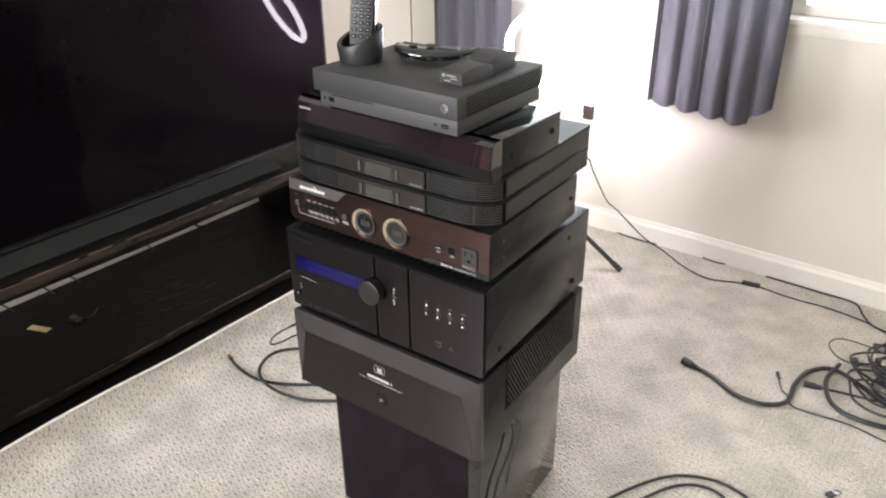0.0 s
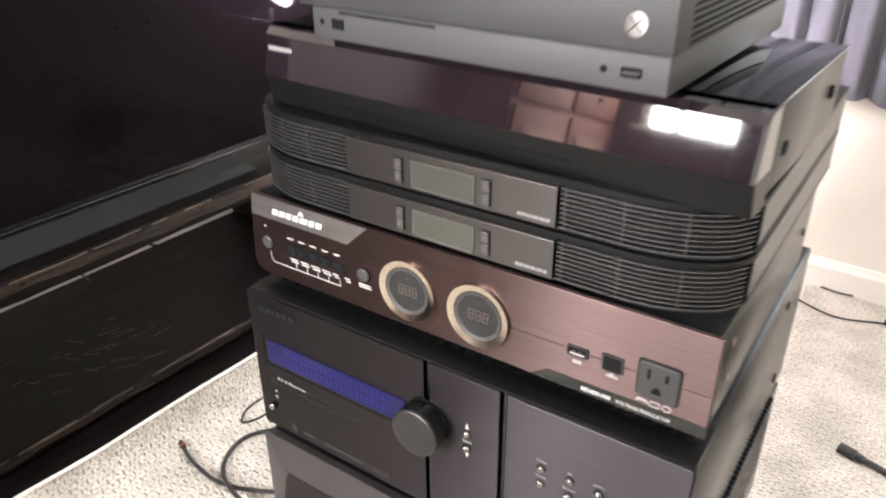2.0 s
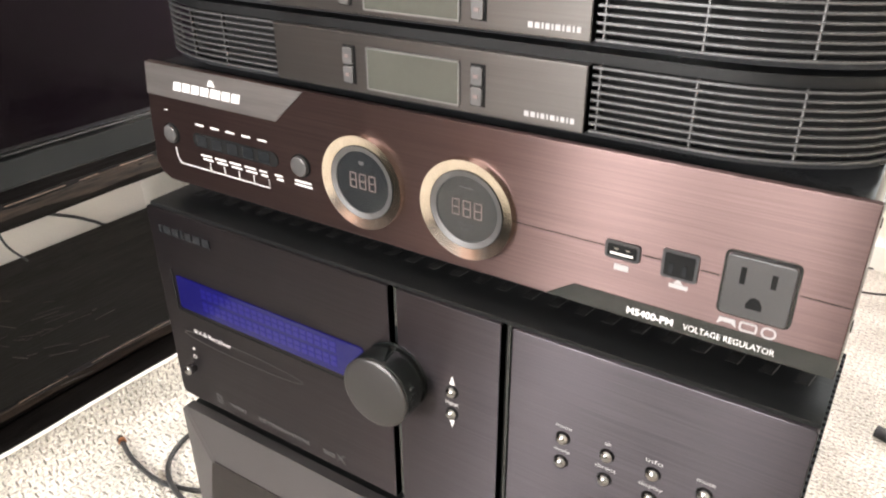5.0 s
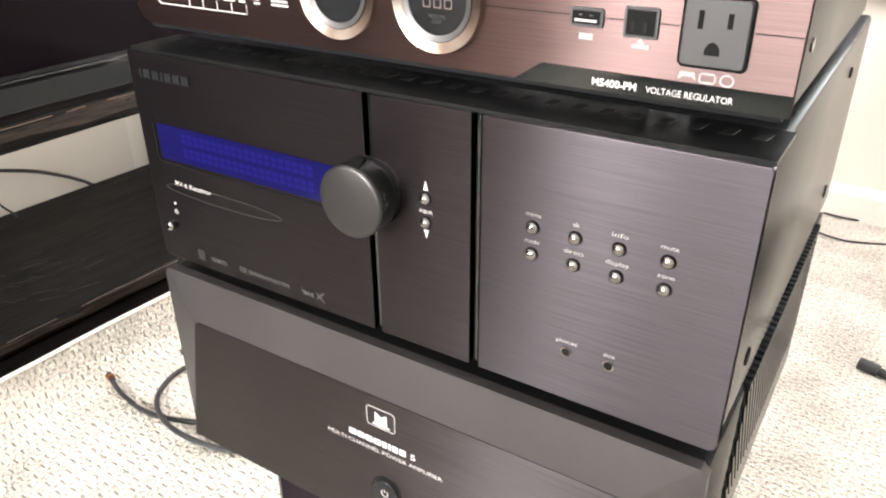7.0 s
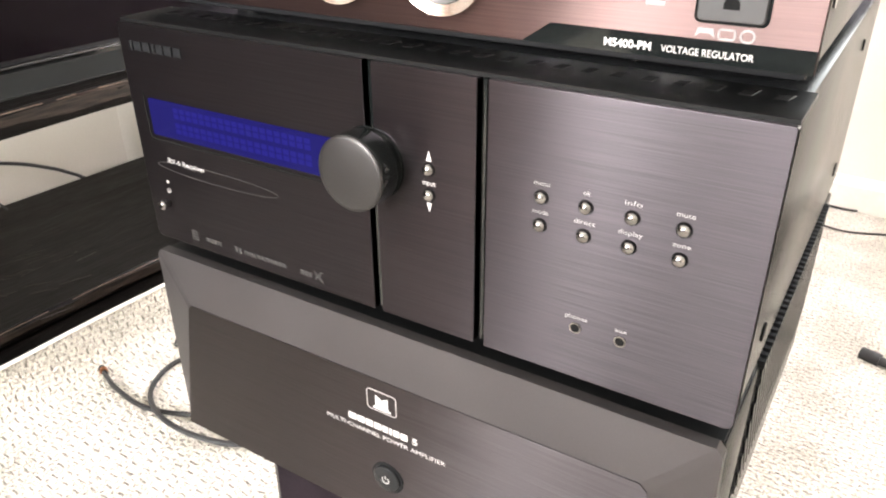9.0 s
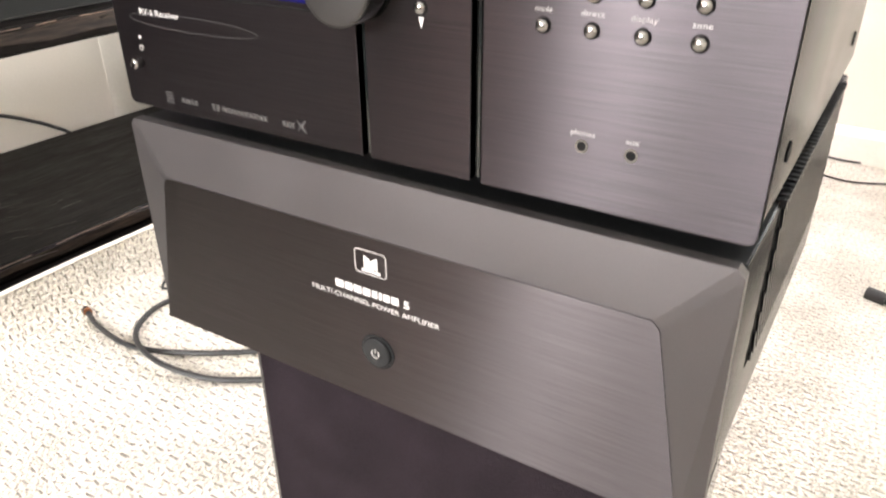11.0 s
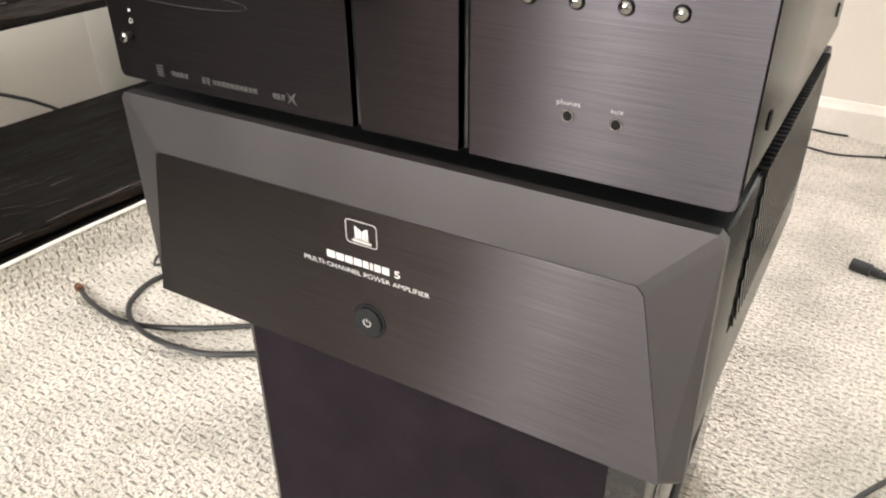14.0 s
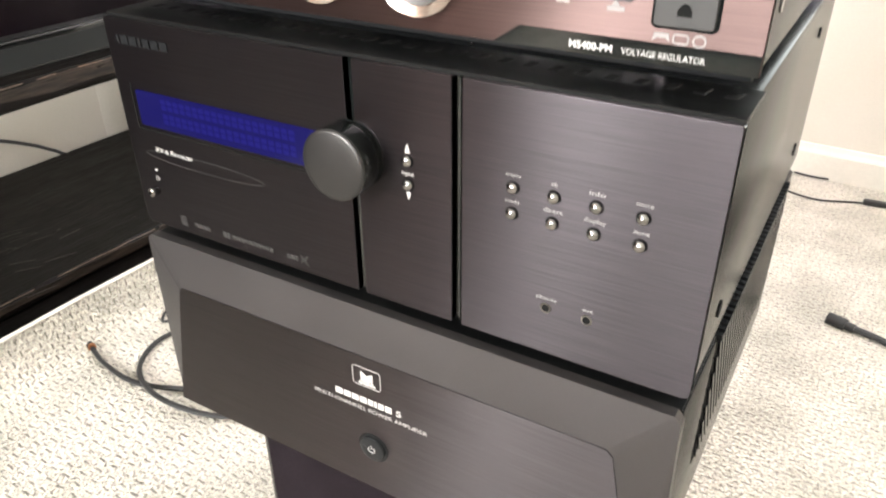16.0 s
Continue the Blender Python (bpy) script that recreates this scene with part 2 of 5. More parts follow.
M_BEZEL = material("television_bezel", (0.05, 0.05, 0.052), 0.3, metal=0.7)
M_TVBASE = material("television_base", (0.025, 0.0265, 0.0255), 0.42, metal=0.5, vary=0.12, scale=8, fine=300)
M_CABLE = material("cable_rubber", (0.020, 0.020, 0.021), 0.42, vary=0.2, fine=200)
M_COPPER = material("copper_band", (0.42, 0.18, 0.09), 0.3, metal=1.0)
M_OUTLET = material("dark_grey_outlet", (0.026, 0.0255, 0.0255), 0.5, vary=0.08, fine=500)
M_TAPE = material("masking_tape", (0.62, 0.50, 0.26), 0.8, vary=0.15, fine=120, bump=0.3)
M_BROWN = material("brown_door_wood", (0.20, 0.078, 0.048), 0.75, vary=0.3, scale=4, fine=40, stretch=(4, 4, 0.4))
M_BROWN_EDGE = material("rubbed_brown_wood", (0.30, 0.16, 0.11), 0.75, vary=0.25, scale=5, fine=50, stretch=(4, 4, 0.4))
M_PANEL = material("brown_wall_panelling", (0.075, 0.043, 0.033), 0.5, vary=0.3, scale=3, fine=40, stretch=(5, 5, 0.4))
M_SOFA = material("dark_sofa_cloth", (0.05, 0.045, 0.05), 0.9, vary=0.2, scale=12)
M_VFD = glow("blue_display_field", (0.012, 0.007, 0.42), 0.52, (0.004, 0.004, 0.012))
M_VFD2 = glow("blue_display_cells", (0.026, 0.018, 0.60), 0.62, (0.004, 0.004, 0.012))
M_RING = glow("ring_lamp_tube", (1.0, 0.90, 0.96), 560.0)
M_SKY = glow("bright_sky_backdrop", (0.95, 0.98, 1.0), 9.0)
M_GLASS = bpy.data.materials.new("window_glass")
M_GLASS.use_nodes = True
gb = M_GLASS.node_tree.nodes["Principled BSDF"]
gb.inputs["Transmission Weight"].default_value, gb.inputs["Roughness"].default_value, gb.inputs["IOR"].default_value = 1.0, 0.0, 1.1

# ---- shapes ----
BASE = {}


def thing(name, base, label, category, group="", axes=Matrix()):
    """An empty at a thing's base; its parts are given in the same axes as the base."""
    ob = new(name)
    ob.empty_display_size = 0.05
    ob.matrix_basis = axes @ Matrix.Translation(base)
    BASE[ob.name] = Vector(base)
    return tagged(ob, label, category, group)


def part(name, bm, mat, parent, label="", smooth=True):
    """One mesh under a thing or under a part."""
    base = BASE[parent.name]
    bmesh.ops.translate(bm, verts=bm.verts, vec=-base)
    uv = bm.loops.layers.uv.verify()
    for f in bm.faces:
        f.smooth = smooth
        for l in f.loops:
            l[uv].uv = (l.vert.co.x, l.vert.co.z)
    me = bpy.data.meshes.new(name)
    bm.to_mesh(me)
    bm.free()
    if smooth:
        me.set_sharp_from_angle(angle=radians(38))
    me.materials.append(mat)
    ob = new(name, me)
    ob.parent = parent
    BASE[ob.name] = base
    if label:
        tagged(ob, label)
    return ob


def setting(name, bm, mat, label, category, axes=ROOM, smooth=False):
    """A piece of the setting, in the room's axes."""
    uv = bm.loops.layers.uv.verify()
    for f in bm.faces:
        f.smooth = smooth
        for l in f.loops:
            l[uv].uv = (l.vert.co.x, l.vert.co.z)
    me = bpy.data.meshes.new(name)
    bm.to_mesh(me)
    bm.free()
    me.materials.append(mat)
    ob = new(name, me)
    ob.matrix_basis = axes
    BASE[ob.name] = Vector((0, 0, 0))
    return tagged(ob, label, category, kind="structure")


def box(x0, x1, y0, y1, z0, z1, r=0.0, seg=2, turn=None):
    bm = bmesh.new()
    bmesh.ops.create_cube(bm, size=1.0, matrix=Matrix.LocRotScale(((x0 + x1) / 2, (y0 + y1) / 2, (z0 + z1) / 2), None, (x1 - x0, y1 - y0, z1 - z0)))
    if r:
        bmesh.ops.bevel(bm, geom=bm.edges[:], offset=r, segments=seg, affect="EDGES", profile=0.5)
    if turn:
        bmesh.ops.transform(bm, matrix=turn, verts=bm.verts)
    return bm


def join(*bms):
    out = bmesh.new()
    for b in bms:
        me = bpy.data.meshes.new("tmp")
        b.to_mesh(me)
        out.from_mesh(me)
        bpy.data.meshes.remove(me)
        b.free()
    return out


def cyl(x, y, z, r, length, axis="y", seg=32, r2=None, bevel=0.0):
    """A round bar from the given point along an axis (negative lengths go the other way)."""
    bm = bmesh.new()
    bmesh.ops.create_cone(bm, cap_ends=True, segments=seg, radius1=r, radius2=r if r2 is None else r2, depth=abs(length))
    if bevel:
        rim = [e for e in bm.edges if abs(e.verts[0].co.z - e.verts[1].co.z) < 1e-6]
        bmesh.ops.bevel(bm, geom=rim, offset=bevel, segments=3, affect="EDGES", profile=0.5)
    turn = {"x": (0, 90, 0), "y": (-90, 0, 0), "z": (0, 0, 0)}[axis]
    if length < 0:
        turn = {"x": (0, -90, 0), "y": (90, 0, 0), "z": (180, 0, 0)}[axis]
    m = pose(x, y, z) @ pose(0, 0, 0, *turn) @ Matrix.Translation((0, 0, abs(length) / 2))
    bmesh.ops.transform(bm, matrix=m, verts=bm.verts)
    return bm


def ring(x, y, z, r_out, r_in, depth, seg=48, lip=0.0):
    """A flat or coned ring facing -y: its outer rim at y, its inner rim lip further in."""
    bm = bmesh.new()
    prof = [(r_out, 0.0), (r_out * 0.985, -depth), (r_in, -depth + lip), (r_in, 0.0)]
    rows = []
    for i in range(seg):
        a = 2 * math.pi * i / seg
        rows.append([bm.verts.new((x + p * math.cos(a), y + d, z + p * math.sin(a))) for p, d in prof])
    for i in range(seg):
        a, b = rows[i], rows[(i + 1) % seg]
        for k in range(4):
            bm.faces.new((a[k], a[(k + 1) % 4], b[(k + 1) % 4], b[k]))
    bmesh.ops.recalc_face_normals(bm, faces=bm.faces)
    return bm


def prism(poly, y0, y1, r=0.0):
    """A shape drawn in x and z, y0 at its front, extruded to y1."""
    bm = bmesh.new()
    a = [bm.verts.new((x, y0, z)) for x, z in poly]
    b = [bm.verts.new((x, y1, z)) for x, z in poly]
    bm.faces.new(a)
    bm.faces.new(b[::-1])
    n = len(poly)
    for i in range(n):
        bm.faces.new((a[i], b[i], b[(i + 1) % n], a[(i + 1) % n]))
    bmesh.ops.recalc_face_normals(bm, faces=bm.faces)
    if r:
        bmesh.ops.bevel(bm, geom=bm.edges[:], offset=r, segments=2, affect="EDGES", profile=0.5)
    return bm


def loft(sections):
    """A closed skin over rings of equally many points."""
    bm = bmesh.new()
    rows = [[bm.verts.new(p) for p in s] for s in sections]
    n = len(rows[0])
    for a, b in zip(rows, rows[1:]):
        for i in range(n):
            bm.faces.new((a[i], a[(i + 1) % n], b[(i + 1) % n], b[i]))
    bm.faces.new(rows[0][::-1])
    bm.faces.new(rows[-1])
    bmesh.ops.recalc_face_normals(bm, faces=bm.faces)
    return bm


def smooth_line(pts, steps=8):
    """Points on a smooth curve through the given ones."""
    p = [Vector(q) for q in pts]
    p = [p[0] * 2 - p[1]] + p + [p[-1] * 2 - p[-2]]
    out = []
    for i in range(1, len(p) - 2):
        a, b, c, d = p[i - 1:i + 3]
        for k in range(steps):
            t = k / steps
            out.append(0.5 * (2 * b + (c - a) * t + (2 * a - 5 * b + 4 * c - d) * t * t + (3 * b - a - 3 * c + d) * t ** 3))
    out.append(p[-2])
    return out


def tube(pts, r, seg=8, steps=8, closed=False):
    """A round cable along a smooth curve."""
    line = smooth_line(pts, steps)
    bm = bmesh.new()
    rows = []
    n = len(line)
    up = Vector((0, 0, 1))
    for i, c in enumerate(line):
        d = (line[min(i + 1, n - 1)] - line[max(i - 1, 0)]).normalized()
        side = d.cross(up)
        if side.length < 0.05:
            side = d.cross(Vector((1, 0, 0)))
        side.normalize()
        top = side.cross(d).normalized()
        rows.append([bm.verts.new(c + r * (math.cos(2 * math.pi * k / seg) * side + math.sin(2 * math.pi * k / seg) * top)) for k in range(seg)])
    for a, b in zip(rows, rows[1:]):
        for k in range(seg):
            bm.faces.new((a[k], a[(k + 1) % seg], b[(k + 1) % seg], b[k]))
    bm.faces.new(rows[0][::-1])
    bm.faces.new(rows[-1])
    bmesh.ops.recalc_face_normals(bm, faces=bm.faces)
    return bm


def letters(text, x0, x1, z, h, y, lean=0.0, bold=0.0):
    """Print facing -y that fills x0 to x1, its capitals h high, centred at height z."""
    cu = bpy.data.curves.new("print", "FONT")
    cu.body, cu.size, cu.extrude, cu.resolution_u, cu.offset = text, 1.0, 0.0, 3, bold
    ob = bpy.data.objects.new("print", cu)
    me = bpy.data.meshes.new_from_object(ob)
    bm = bmesh.new()
    bm.from_mesh(me)
    bpy.data.objects.remove(ob)
    bpy.data.curves.remove(cu)
    bpy.data.meshes.remove(me)
    xs = [v.co.x for v in bm.verts]
    w = max(xs) - min(xs)
    lo = min(xs)
    for v in bm.verts:
        px, pz = (v.co.x - lo) / w * (x1 - x0), (v.co.y - 0.35) * h / 0.7
        v.co = (x0 + px + lean * pz, y, z + pz)
    return bm


def blocks(x0, x1, z, h, n, y, widths=None, lean=0.0):
    """A row of plain blocks in place of a maker's mark."""
    widths = widths or [1.0] * n
    gap = 0.22
    unit = (x1 - x0) / (sum(widths) + gap * (len(widths) - 1))
    bms, x = [], x0
    for w in widths:
        b = box(x, x + w * unit, y - 0.0004, y, z - h / 2, z + h / 2)
        for v in b.verts:
            v.co.x += lean * (v.co.z - z)
        bms.append(b)
        x += (w + gap) * unit
    return join(*bms)


def outline(pts, w, y, depth=0.0003, closed=False):
    """Thin printed lines through points of x and z."""
    bms = []
    pairs = list(zip(pts, pts[1:])) + ([(pts[-1], pts[0])] if closed else [])
    for (xa, za), (xb, zb) in pairs:
        n = math.hypot(xb - xa, zb - za)
        ox, oz = -(zb - za) / n * w / 2, (xb - xa) / n * w / 2
        bms.append(prism([(xa + ox, za + oz), (xb + ox, zb + oz), (xb - ox, zb - oz), (xa - ox, za - oz)], y - depth, y))
    return join(*bms)


def rounded(x0, x1, z0, z1, r, n=5):
    out = []
    for cx, cz, a0 in ((x1 - r, z1 - r, 0), (x0 + r, z1 - r, 90), (x0 + r, z0 + r, 180), (x1 - r, z0 + r, 270)):
        for k in range(n + 1):
            a = radians(a0 + 90 * k / n)
            out.append((cx + r * math.cos(a), cz + r * math.sin(a)))
    return out


def plan_prism(poly, z0, z1):
    """A shape drawn in x and y, extruded upwards."""
    bm = bmesh.new()
    a = [bm.verts.new((x, y, z0)) for x, y in poly]
    b = [bm.verts.new((x, y, z1)) for x, y in poly]
    bm.faces.new(a)
    bm.faces.new(b)
    n = len(poly)
    for i in range(n):
        bm.faces.new((a[i], b[i], b[(i + 1) % n], a[(i + 1) % n]))
    bmesh.ops.recalc_face_normals(bm, faces=bm.faces)
    return bm


# ---- room ----
XL, XR, YB, YF, CEIL = -1.60, 3.0, -3.6, 1.617, 2.44
RUG = -0.83


def floor_sheet():
    """Carpet that turns up along its edge beside the low shelf."""
    bm = bmesh.new()
    prof = [(XR, 0.0), (1.0, 0.0), (0.0, 0.0), (-0.66, 0.0), (-0.785, 0.0), (-0.803, 0.003), (-0.816, 0.012), (-0.825, 0.030), (-0.830, 0.055), (-0.833, 0.084)]
    ys = [YB + (YF - YB) * k / 40 for k in range(41)]
    rows = []
    for y in ys:
        w = 0.006 * math.sin(y * 5.1) + 0.004 * math.sin(y * 13.0 + 1)
        rows.append([bm.verts.new((x + (w if x < -0.6 else 0), y, z * (1.0 + 1.5 * w))) for x, z in prof])
    for a, b in zip(rows, rows[1:]):
        for i in range(len(prof) - 1):
            bm.faces.new((a[i], a[i + 1], b[i + 1], b[i]))
    bmesh.ops.recalc_face_normals(bm, faces=bm.faces)
    return bm


floor = setting("floor", floor_sheet(), M_CARPET, "pale beige patterned loop carpet with worn grey patches", "carpet", smooth=True)
binding = setting("trim", tube([(-0.833 + 0.006 * math.sin(y * 5.1) + 0.004 * math.sin(y * 13.0 + 1), y, 0.085) for y in [YB + (YF - YB) * k / 30 for k in range(31)]], 0.0035, 6, 3),
                  M_BIND, "pale edge of the turned-up carpet", "carpet edge", smooth=True)
# Near-black colour stands in for the shadow band behind the carpet edge.
setting("floor_under_shelf", box(XL, -0.60, YB, YF, -0.06, -0.004), M_WOOD, "floor under the low shelf, coloured dark for the shadowed gap", "floor")
# window wall with its opening
W0, W1, SILL, HEAD = -0.74, 1.14, 0.833, 1.98
setting("wall_window", join(box(-1.262, W0, YF, YF + 0.14, 0, CEIL), box(W1, XR, YF, YF + 0.14, 0, CEIL), box(W0, W1, YF, YF + 0.14, 0, SILL), box(W0, W1, YF, YF + 0.14, HEAD, CEIL)),
        M_WALL, "cream painted wall under a bright window", "wall")
setting("wall_corner", join(box(XL, -1.275, YF + 0.004, YF + 0.14, 0, CEIL), box(-1.275, -1.262, YF + 0.03, YF + 0.14, 0, CEIL)), M_WALL, "cream painted wall beside a dark upright joint", "wall")
setting("wall_left", box(XL - 0.12, XL, -0.7, YF + 0.14, 0, CEIL), M_WALL, "cream painted wall behind the television shelf", "wall")
# Unseen wall, made dark so the glossy fronts mirror less brightness.
setting("wall_left_back", box(XL - 0.12, XL, YB - 0.12, -0.701, 0, CEIL), M_PANEL, "unseen dark brown wall added for the glossy fronts to mirror", "wall")
setting("wall_right", box(XR, XR + 0.12, YB, YF + 0.14, 0, CEIL), M_WALL, "plain cream painted wall", "wall")
B0, B1, C0, C1 = -1.22, 0.22, 1.5, 2.6
setting("wall_back", join(box(XL, B0, YB - 0.12, YB, 0, CEIL), box(B1, C0, YB - 0.12, YB, 0, CEIL), box(C1, XR, YB - 0.12, YB, 0, CEIL),
        box(B0, B1, YB - 0.12, YB, 0, 0.98), box(B0, B1, YB - 0.12, YB, 2.08, CEIL), box(C0, C1, YB - 0.12, YB, 0, 0.66), box(C0, C1, YB - 0.12, YB, 2.08, CEIL)),
        M_PANEL, "brown wood-panelled wall with a bright window and an added unseen opening", "wall")
setting("ceiling", box(XL, XR, YB, YF, CEIL, CEIL + 0.1), M_CEIL, "plain white ceiling", "ceiling")
# Paper-thin sheet that makes an upright strip of the wall paler.
setting("pale_wall_strip", box(XL, XL + 0.0006, 0.82, 0.95, 0, 2.1), M_TRIM, "paler cream upright strip on the wall", "trim")


def baseboard(x0, x1):
    prof = [(0, 0), (-0.014, 0), (-0.014, 0.062), (-0.009, 0.072), (-0.006, 0.082), (0, 0.082)]
    return loft([[(x, YF + d, z) for d, z in prof] for x in (x0, x1)])


setting("baseboard", baseboard(-1.262, XR), M_TRIM, "cream painted baseboard with a gap over the carpet", "baseboard")
# window
win = thing("window_1", (0.2, YF, SILL), "bright window with cream painted casing and sill", "window", axes=ROOM)
win["kind"] = "structure"
part("window_sill", box(W0 - 0.05, W1 + 0.05, YF - 0.028, YF + 0.09, SILL - 0.002, SILL + 0.016, 0.004), M_TRIM, win)
part("casing", box(W0 - 0.04, W1 + 0.04, YF - 0.013, YF - 0.001, SILL - 0.032, SILL - 0.003, 0.003), M_TRIM, win)
part("window_frame", join(box(W0, W0 + 0.04, YF + 0.05, YF + 0.09, SILL + 0.017, HEAD), box(W1 - 0.04, W1, YF + 0.05, YF + 0.09, SILL + 0.017, HEAD),
     box(W0 + 0.04, W1 - 0.04, YF + 0.05, YF + 0.09, SILL + 0.017, SILL + 0.045), box(W0 + 0.04, W1 - 0.04, YF + 0.05, YF + 0.09, HEAD - 0.04, HEAD), box(0.18, 0.22, YF + 0.05, YF + 0.09, SILL + 0.046, HEAD - 0.041)), M_TRIM, win)
setting("backdrop", box(-2.5, 3.5, YF + 1.2, YF + 1.22, -0.5, 4.0), M_SKY, "overcast bright sky beyond the window", "sky")


def curtain(name, x0, x1, folds, zb, seed, label):
    """A hanging curtain in soft folds, its hem uneven."""
    rnd = random.Random(seed)
    bm = bmesh.new()
    n, rows, vs = 140, 26, []
    ph = [rnd.uniform(-0.5, 0.5) for _ in range(folds + 2)]
    for j in range(rows + 1):
        t = j / rows
        row = []
        for i in range(n + 1):
            s = i / n
            k = s * folds
            a = 0.017 + 0.004 * t
            wave = math.sin(2 * math.pi * k + 0.8 * ph[int(k)]) + 0.35 * math.sin(4 * math.pi * k + ph[int(k)] * 4 + 0.7 * t)
            spread = 1.0 + 0.02 * t
            x = (x0 + x1) / 2 + (s - 0.5) * (x1 - x0) * spread + 0.010 * math.cos(2 * math.pi * k)
            hem = zb(s) + 0.003 * math.sin(2 * math.pi * k)
            row.append(bm.verts.new((x, YF - 0.085 + a * wave * 0.8, 2.10 + (hem - 2.10) * t)))
        vs.append(row)
    for a, b in zip(vs, vs[1:]):
        for i in range(n):
            bm.faces.new((a[i], a[i + 1], b[i + 1], b[i]))
    bmesh.ops.solidify(bm, geom=bm.faces[:], thickness=0.0025)
    th = thing(name, ((x0 + x1) / 2, YF - 0.085, zb(0.5)), label, "curtain", "grey curtains", ROOM)
    part("cloth", bm, M_CURTAIN, th)
    for k in range(6):
        part("ring", cyl(x0 + (x1 - x0) * (k + 0.5) / 6, YF - 0.085, 2.105, 0.016, 0.004, "x", 16), M_BLACK, th)
    return th


curtain("curtain", -0.185, 0.205, 5, lambda s: 0.552 - 0.03 * s + (0.075 * max(0, s - 0.82) / 0.18), 3, "blue-grey cloth curtain hanging in deep folds below the sill")
curtain("curtain", -1.09, -0.745, 4, lambda s: 0.50, 5, "blue-grey cloth curtain drawn aside beside a bright window")
rod = thing("curtain_rod", (0, YF - 0.085, 2.12), "black metal curtain rod above the window", "curtain rod", axes=ROOM)
part("rod", cyl(-1.2, YF - 0.085, 2.105, 0.010, 2.6, "x", 16), M_BLACK, rod)
part("bracket", box(-1.19, -1.17, YF - 0.08, YF, 2.09, 2.12), M_BLACK, rod)
part("bracket", box(1.36, 1.38, YF - 0.08, YF, 2.09, 2.12), M_BLACK, rod)
# what the glossy fronts mirror from behind the camera
back_win = thing("window_2", ((B0 + B1) / 2, YB, 0.98), "bright window with a pale painted frame in a panelled wall", "window", axes=ROOM)
back_win["kind"] = "structure"
part("window_sill", box(B0 - 0.04, B1 + 0.04, YB - 0.06, YB + 0.03, 0.97, 0.995, 0.004), M_TRIM, back_win)
part("jamb", box(B0 + 0.001, B0 + 0.03, YB - 0.10, YB - 0.05, 0.996, 2.078), M_TRIM, back_win)
part("jamb", box(B1 - 0.03, B1 - 0.001, YB - 0.10, YB - 0.05, 0.996, 2.078), M_TRIM, back_win)
part("mullion", box(-1.045, -1.020, YB - 0.10, YB - 0.06, 0.996, 2.078), M_TRIM, back_win)
part("rail", box(B0 + 0.031, -1.046, YB - 0.10, YB - 0.06, 1.50, 1.52), M_TRIM, back_win)
part("mullion", box(-0.40, -0.37, YB - 0.10, YB - 0.06, 1.521, 2.078), M_TRIM, back_win)
part("rail", box(-1.019, B1 - 0.031, YB - 0.10, YB - 0.06, 1.50, 1.52), M_TRIM, back_win)
door = thing("door_1", (0.85, YB, 0), "reddish brown wooden panel door beside a window", "door", axes=ROOM)
door["kind"] = "structure"
part("leaf", box(0.45, 1.25, YB + 0.002, YB + 0.04, 0.01, 2.03, 0.004), M_BROWN, door)
for zz in (0.15, 0.85, 1.5):
    part("panel", box(0.55, 1.15, YB + 0.041, YB + 0.05, zz, zz + 0.5, 0.006), M_BROWN, door)
cab = thing("cabinet", (-1.48, -2.85, 0), "reddish brown wooden chest with drawers over panelled doors", "cabinet", axes=ROOM)
part("body", box(XL + 0.004, -1.36, -3.585, -2.40, 0.002, 1.40, 0.006), M_BROWN, cab)
part("top", box(XL + 0.004, -1.335, -3.59, -2.375, 1.401, 1.43, 0.006), M_BROWN_EDGE, cab, "lighter brown moulded top")
for k in range(2):
    y0 = -3.55 + 0.58 * k
    for z0_, z1_ in ((1.19, 1.37), (0.98, 1.16)):
        d = part("drawer", box(-1.359, -1.338, y0, y0 + 0.54, z0_, z1_, 0.006), M_BROWN, cab)
        part("pull", box(-1.337, -1.325, y0 + 0.24, y0 + 0.30, (z0_ + z1_) / 2 - 0.01, (z0_ + z1_) / 2 + 0.01, 0.004), M_HOLE, d)
    d = part("door", box(-1.359, -1.338, y0, y0 + 0.54, 0.08, 0.95, 0.006), M_BROWN, cab)
    part("panel", box(-1.337, -1.330, y0 + 0.07, y0 + 0.47, 0.16, 0.87, 0.005), M_BROWN_EDGE, d)
recliner = thing("armchair", (-0.28, -2.95, 0), "dark cloth high-backed armchair below the back window", "armchair", axes=ROOM)
part("seat", box(-0.52, -0.04, -3.10, -2.50, 0.10, 0.46, 0.05, 3), M_SOFA, recliner)
part("backrest", box(-0.60, 0.04, -3.36, -3.11, 0.10, 1.36, 0.07, 3), M_SOFA, recliner)
part("headrest", box(-0.52, -0.04, -3.105, -3.05, 1.02, 1.31, 0.025, 3), M_SOFA, recliner)
part("armrest", box(-0.66, -0.53, -3.10, -2.48, 0.10, 0.66, 0.04, 3), M_SOFA, recliner)
part("armrest", box(-0.03, 0.10, -3.10, -2.48, 0.10, 0.66, 0.04, 3), M_SOFA, recliner)
part("plinth", box(-0.58, 0.02, -3.30, -2.56, 0.001, 0.099, 0.006), M_HOLE, recliner)

# ---- television side ----
top_shelf = thing("television_shelf", (-1.2, -0.4, 0), "dark stained rough wooden two-tier television shelf", "shelf", axes=ROOM)


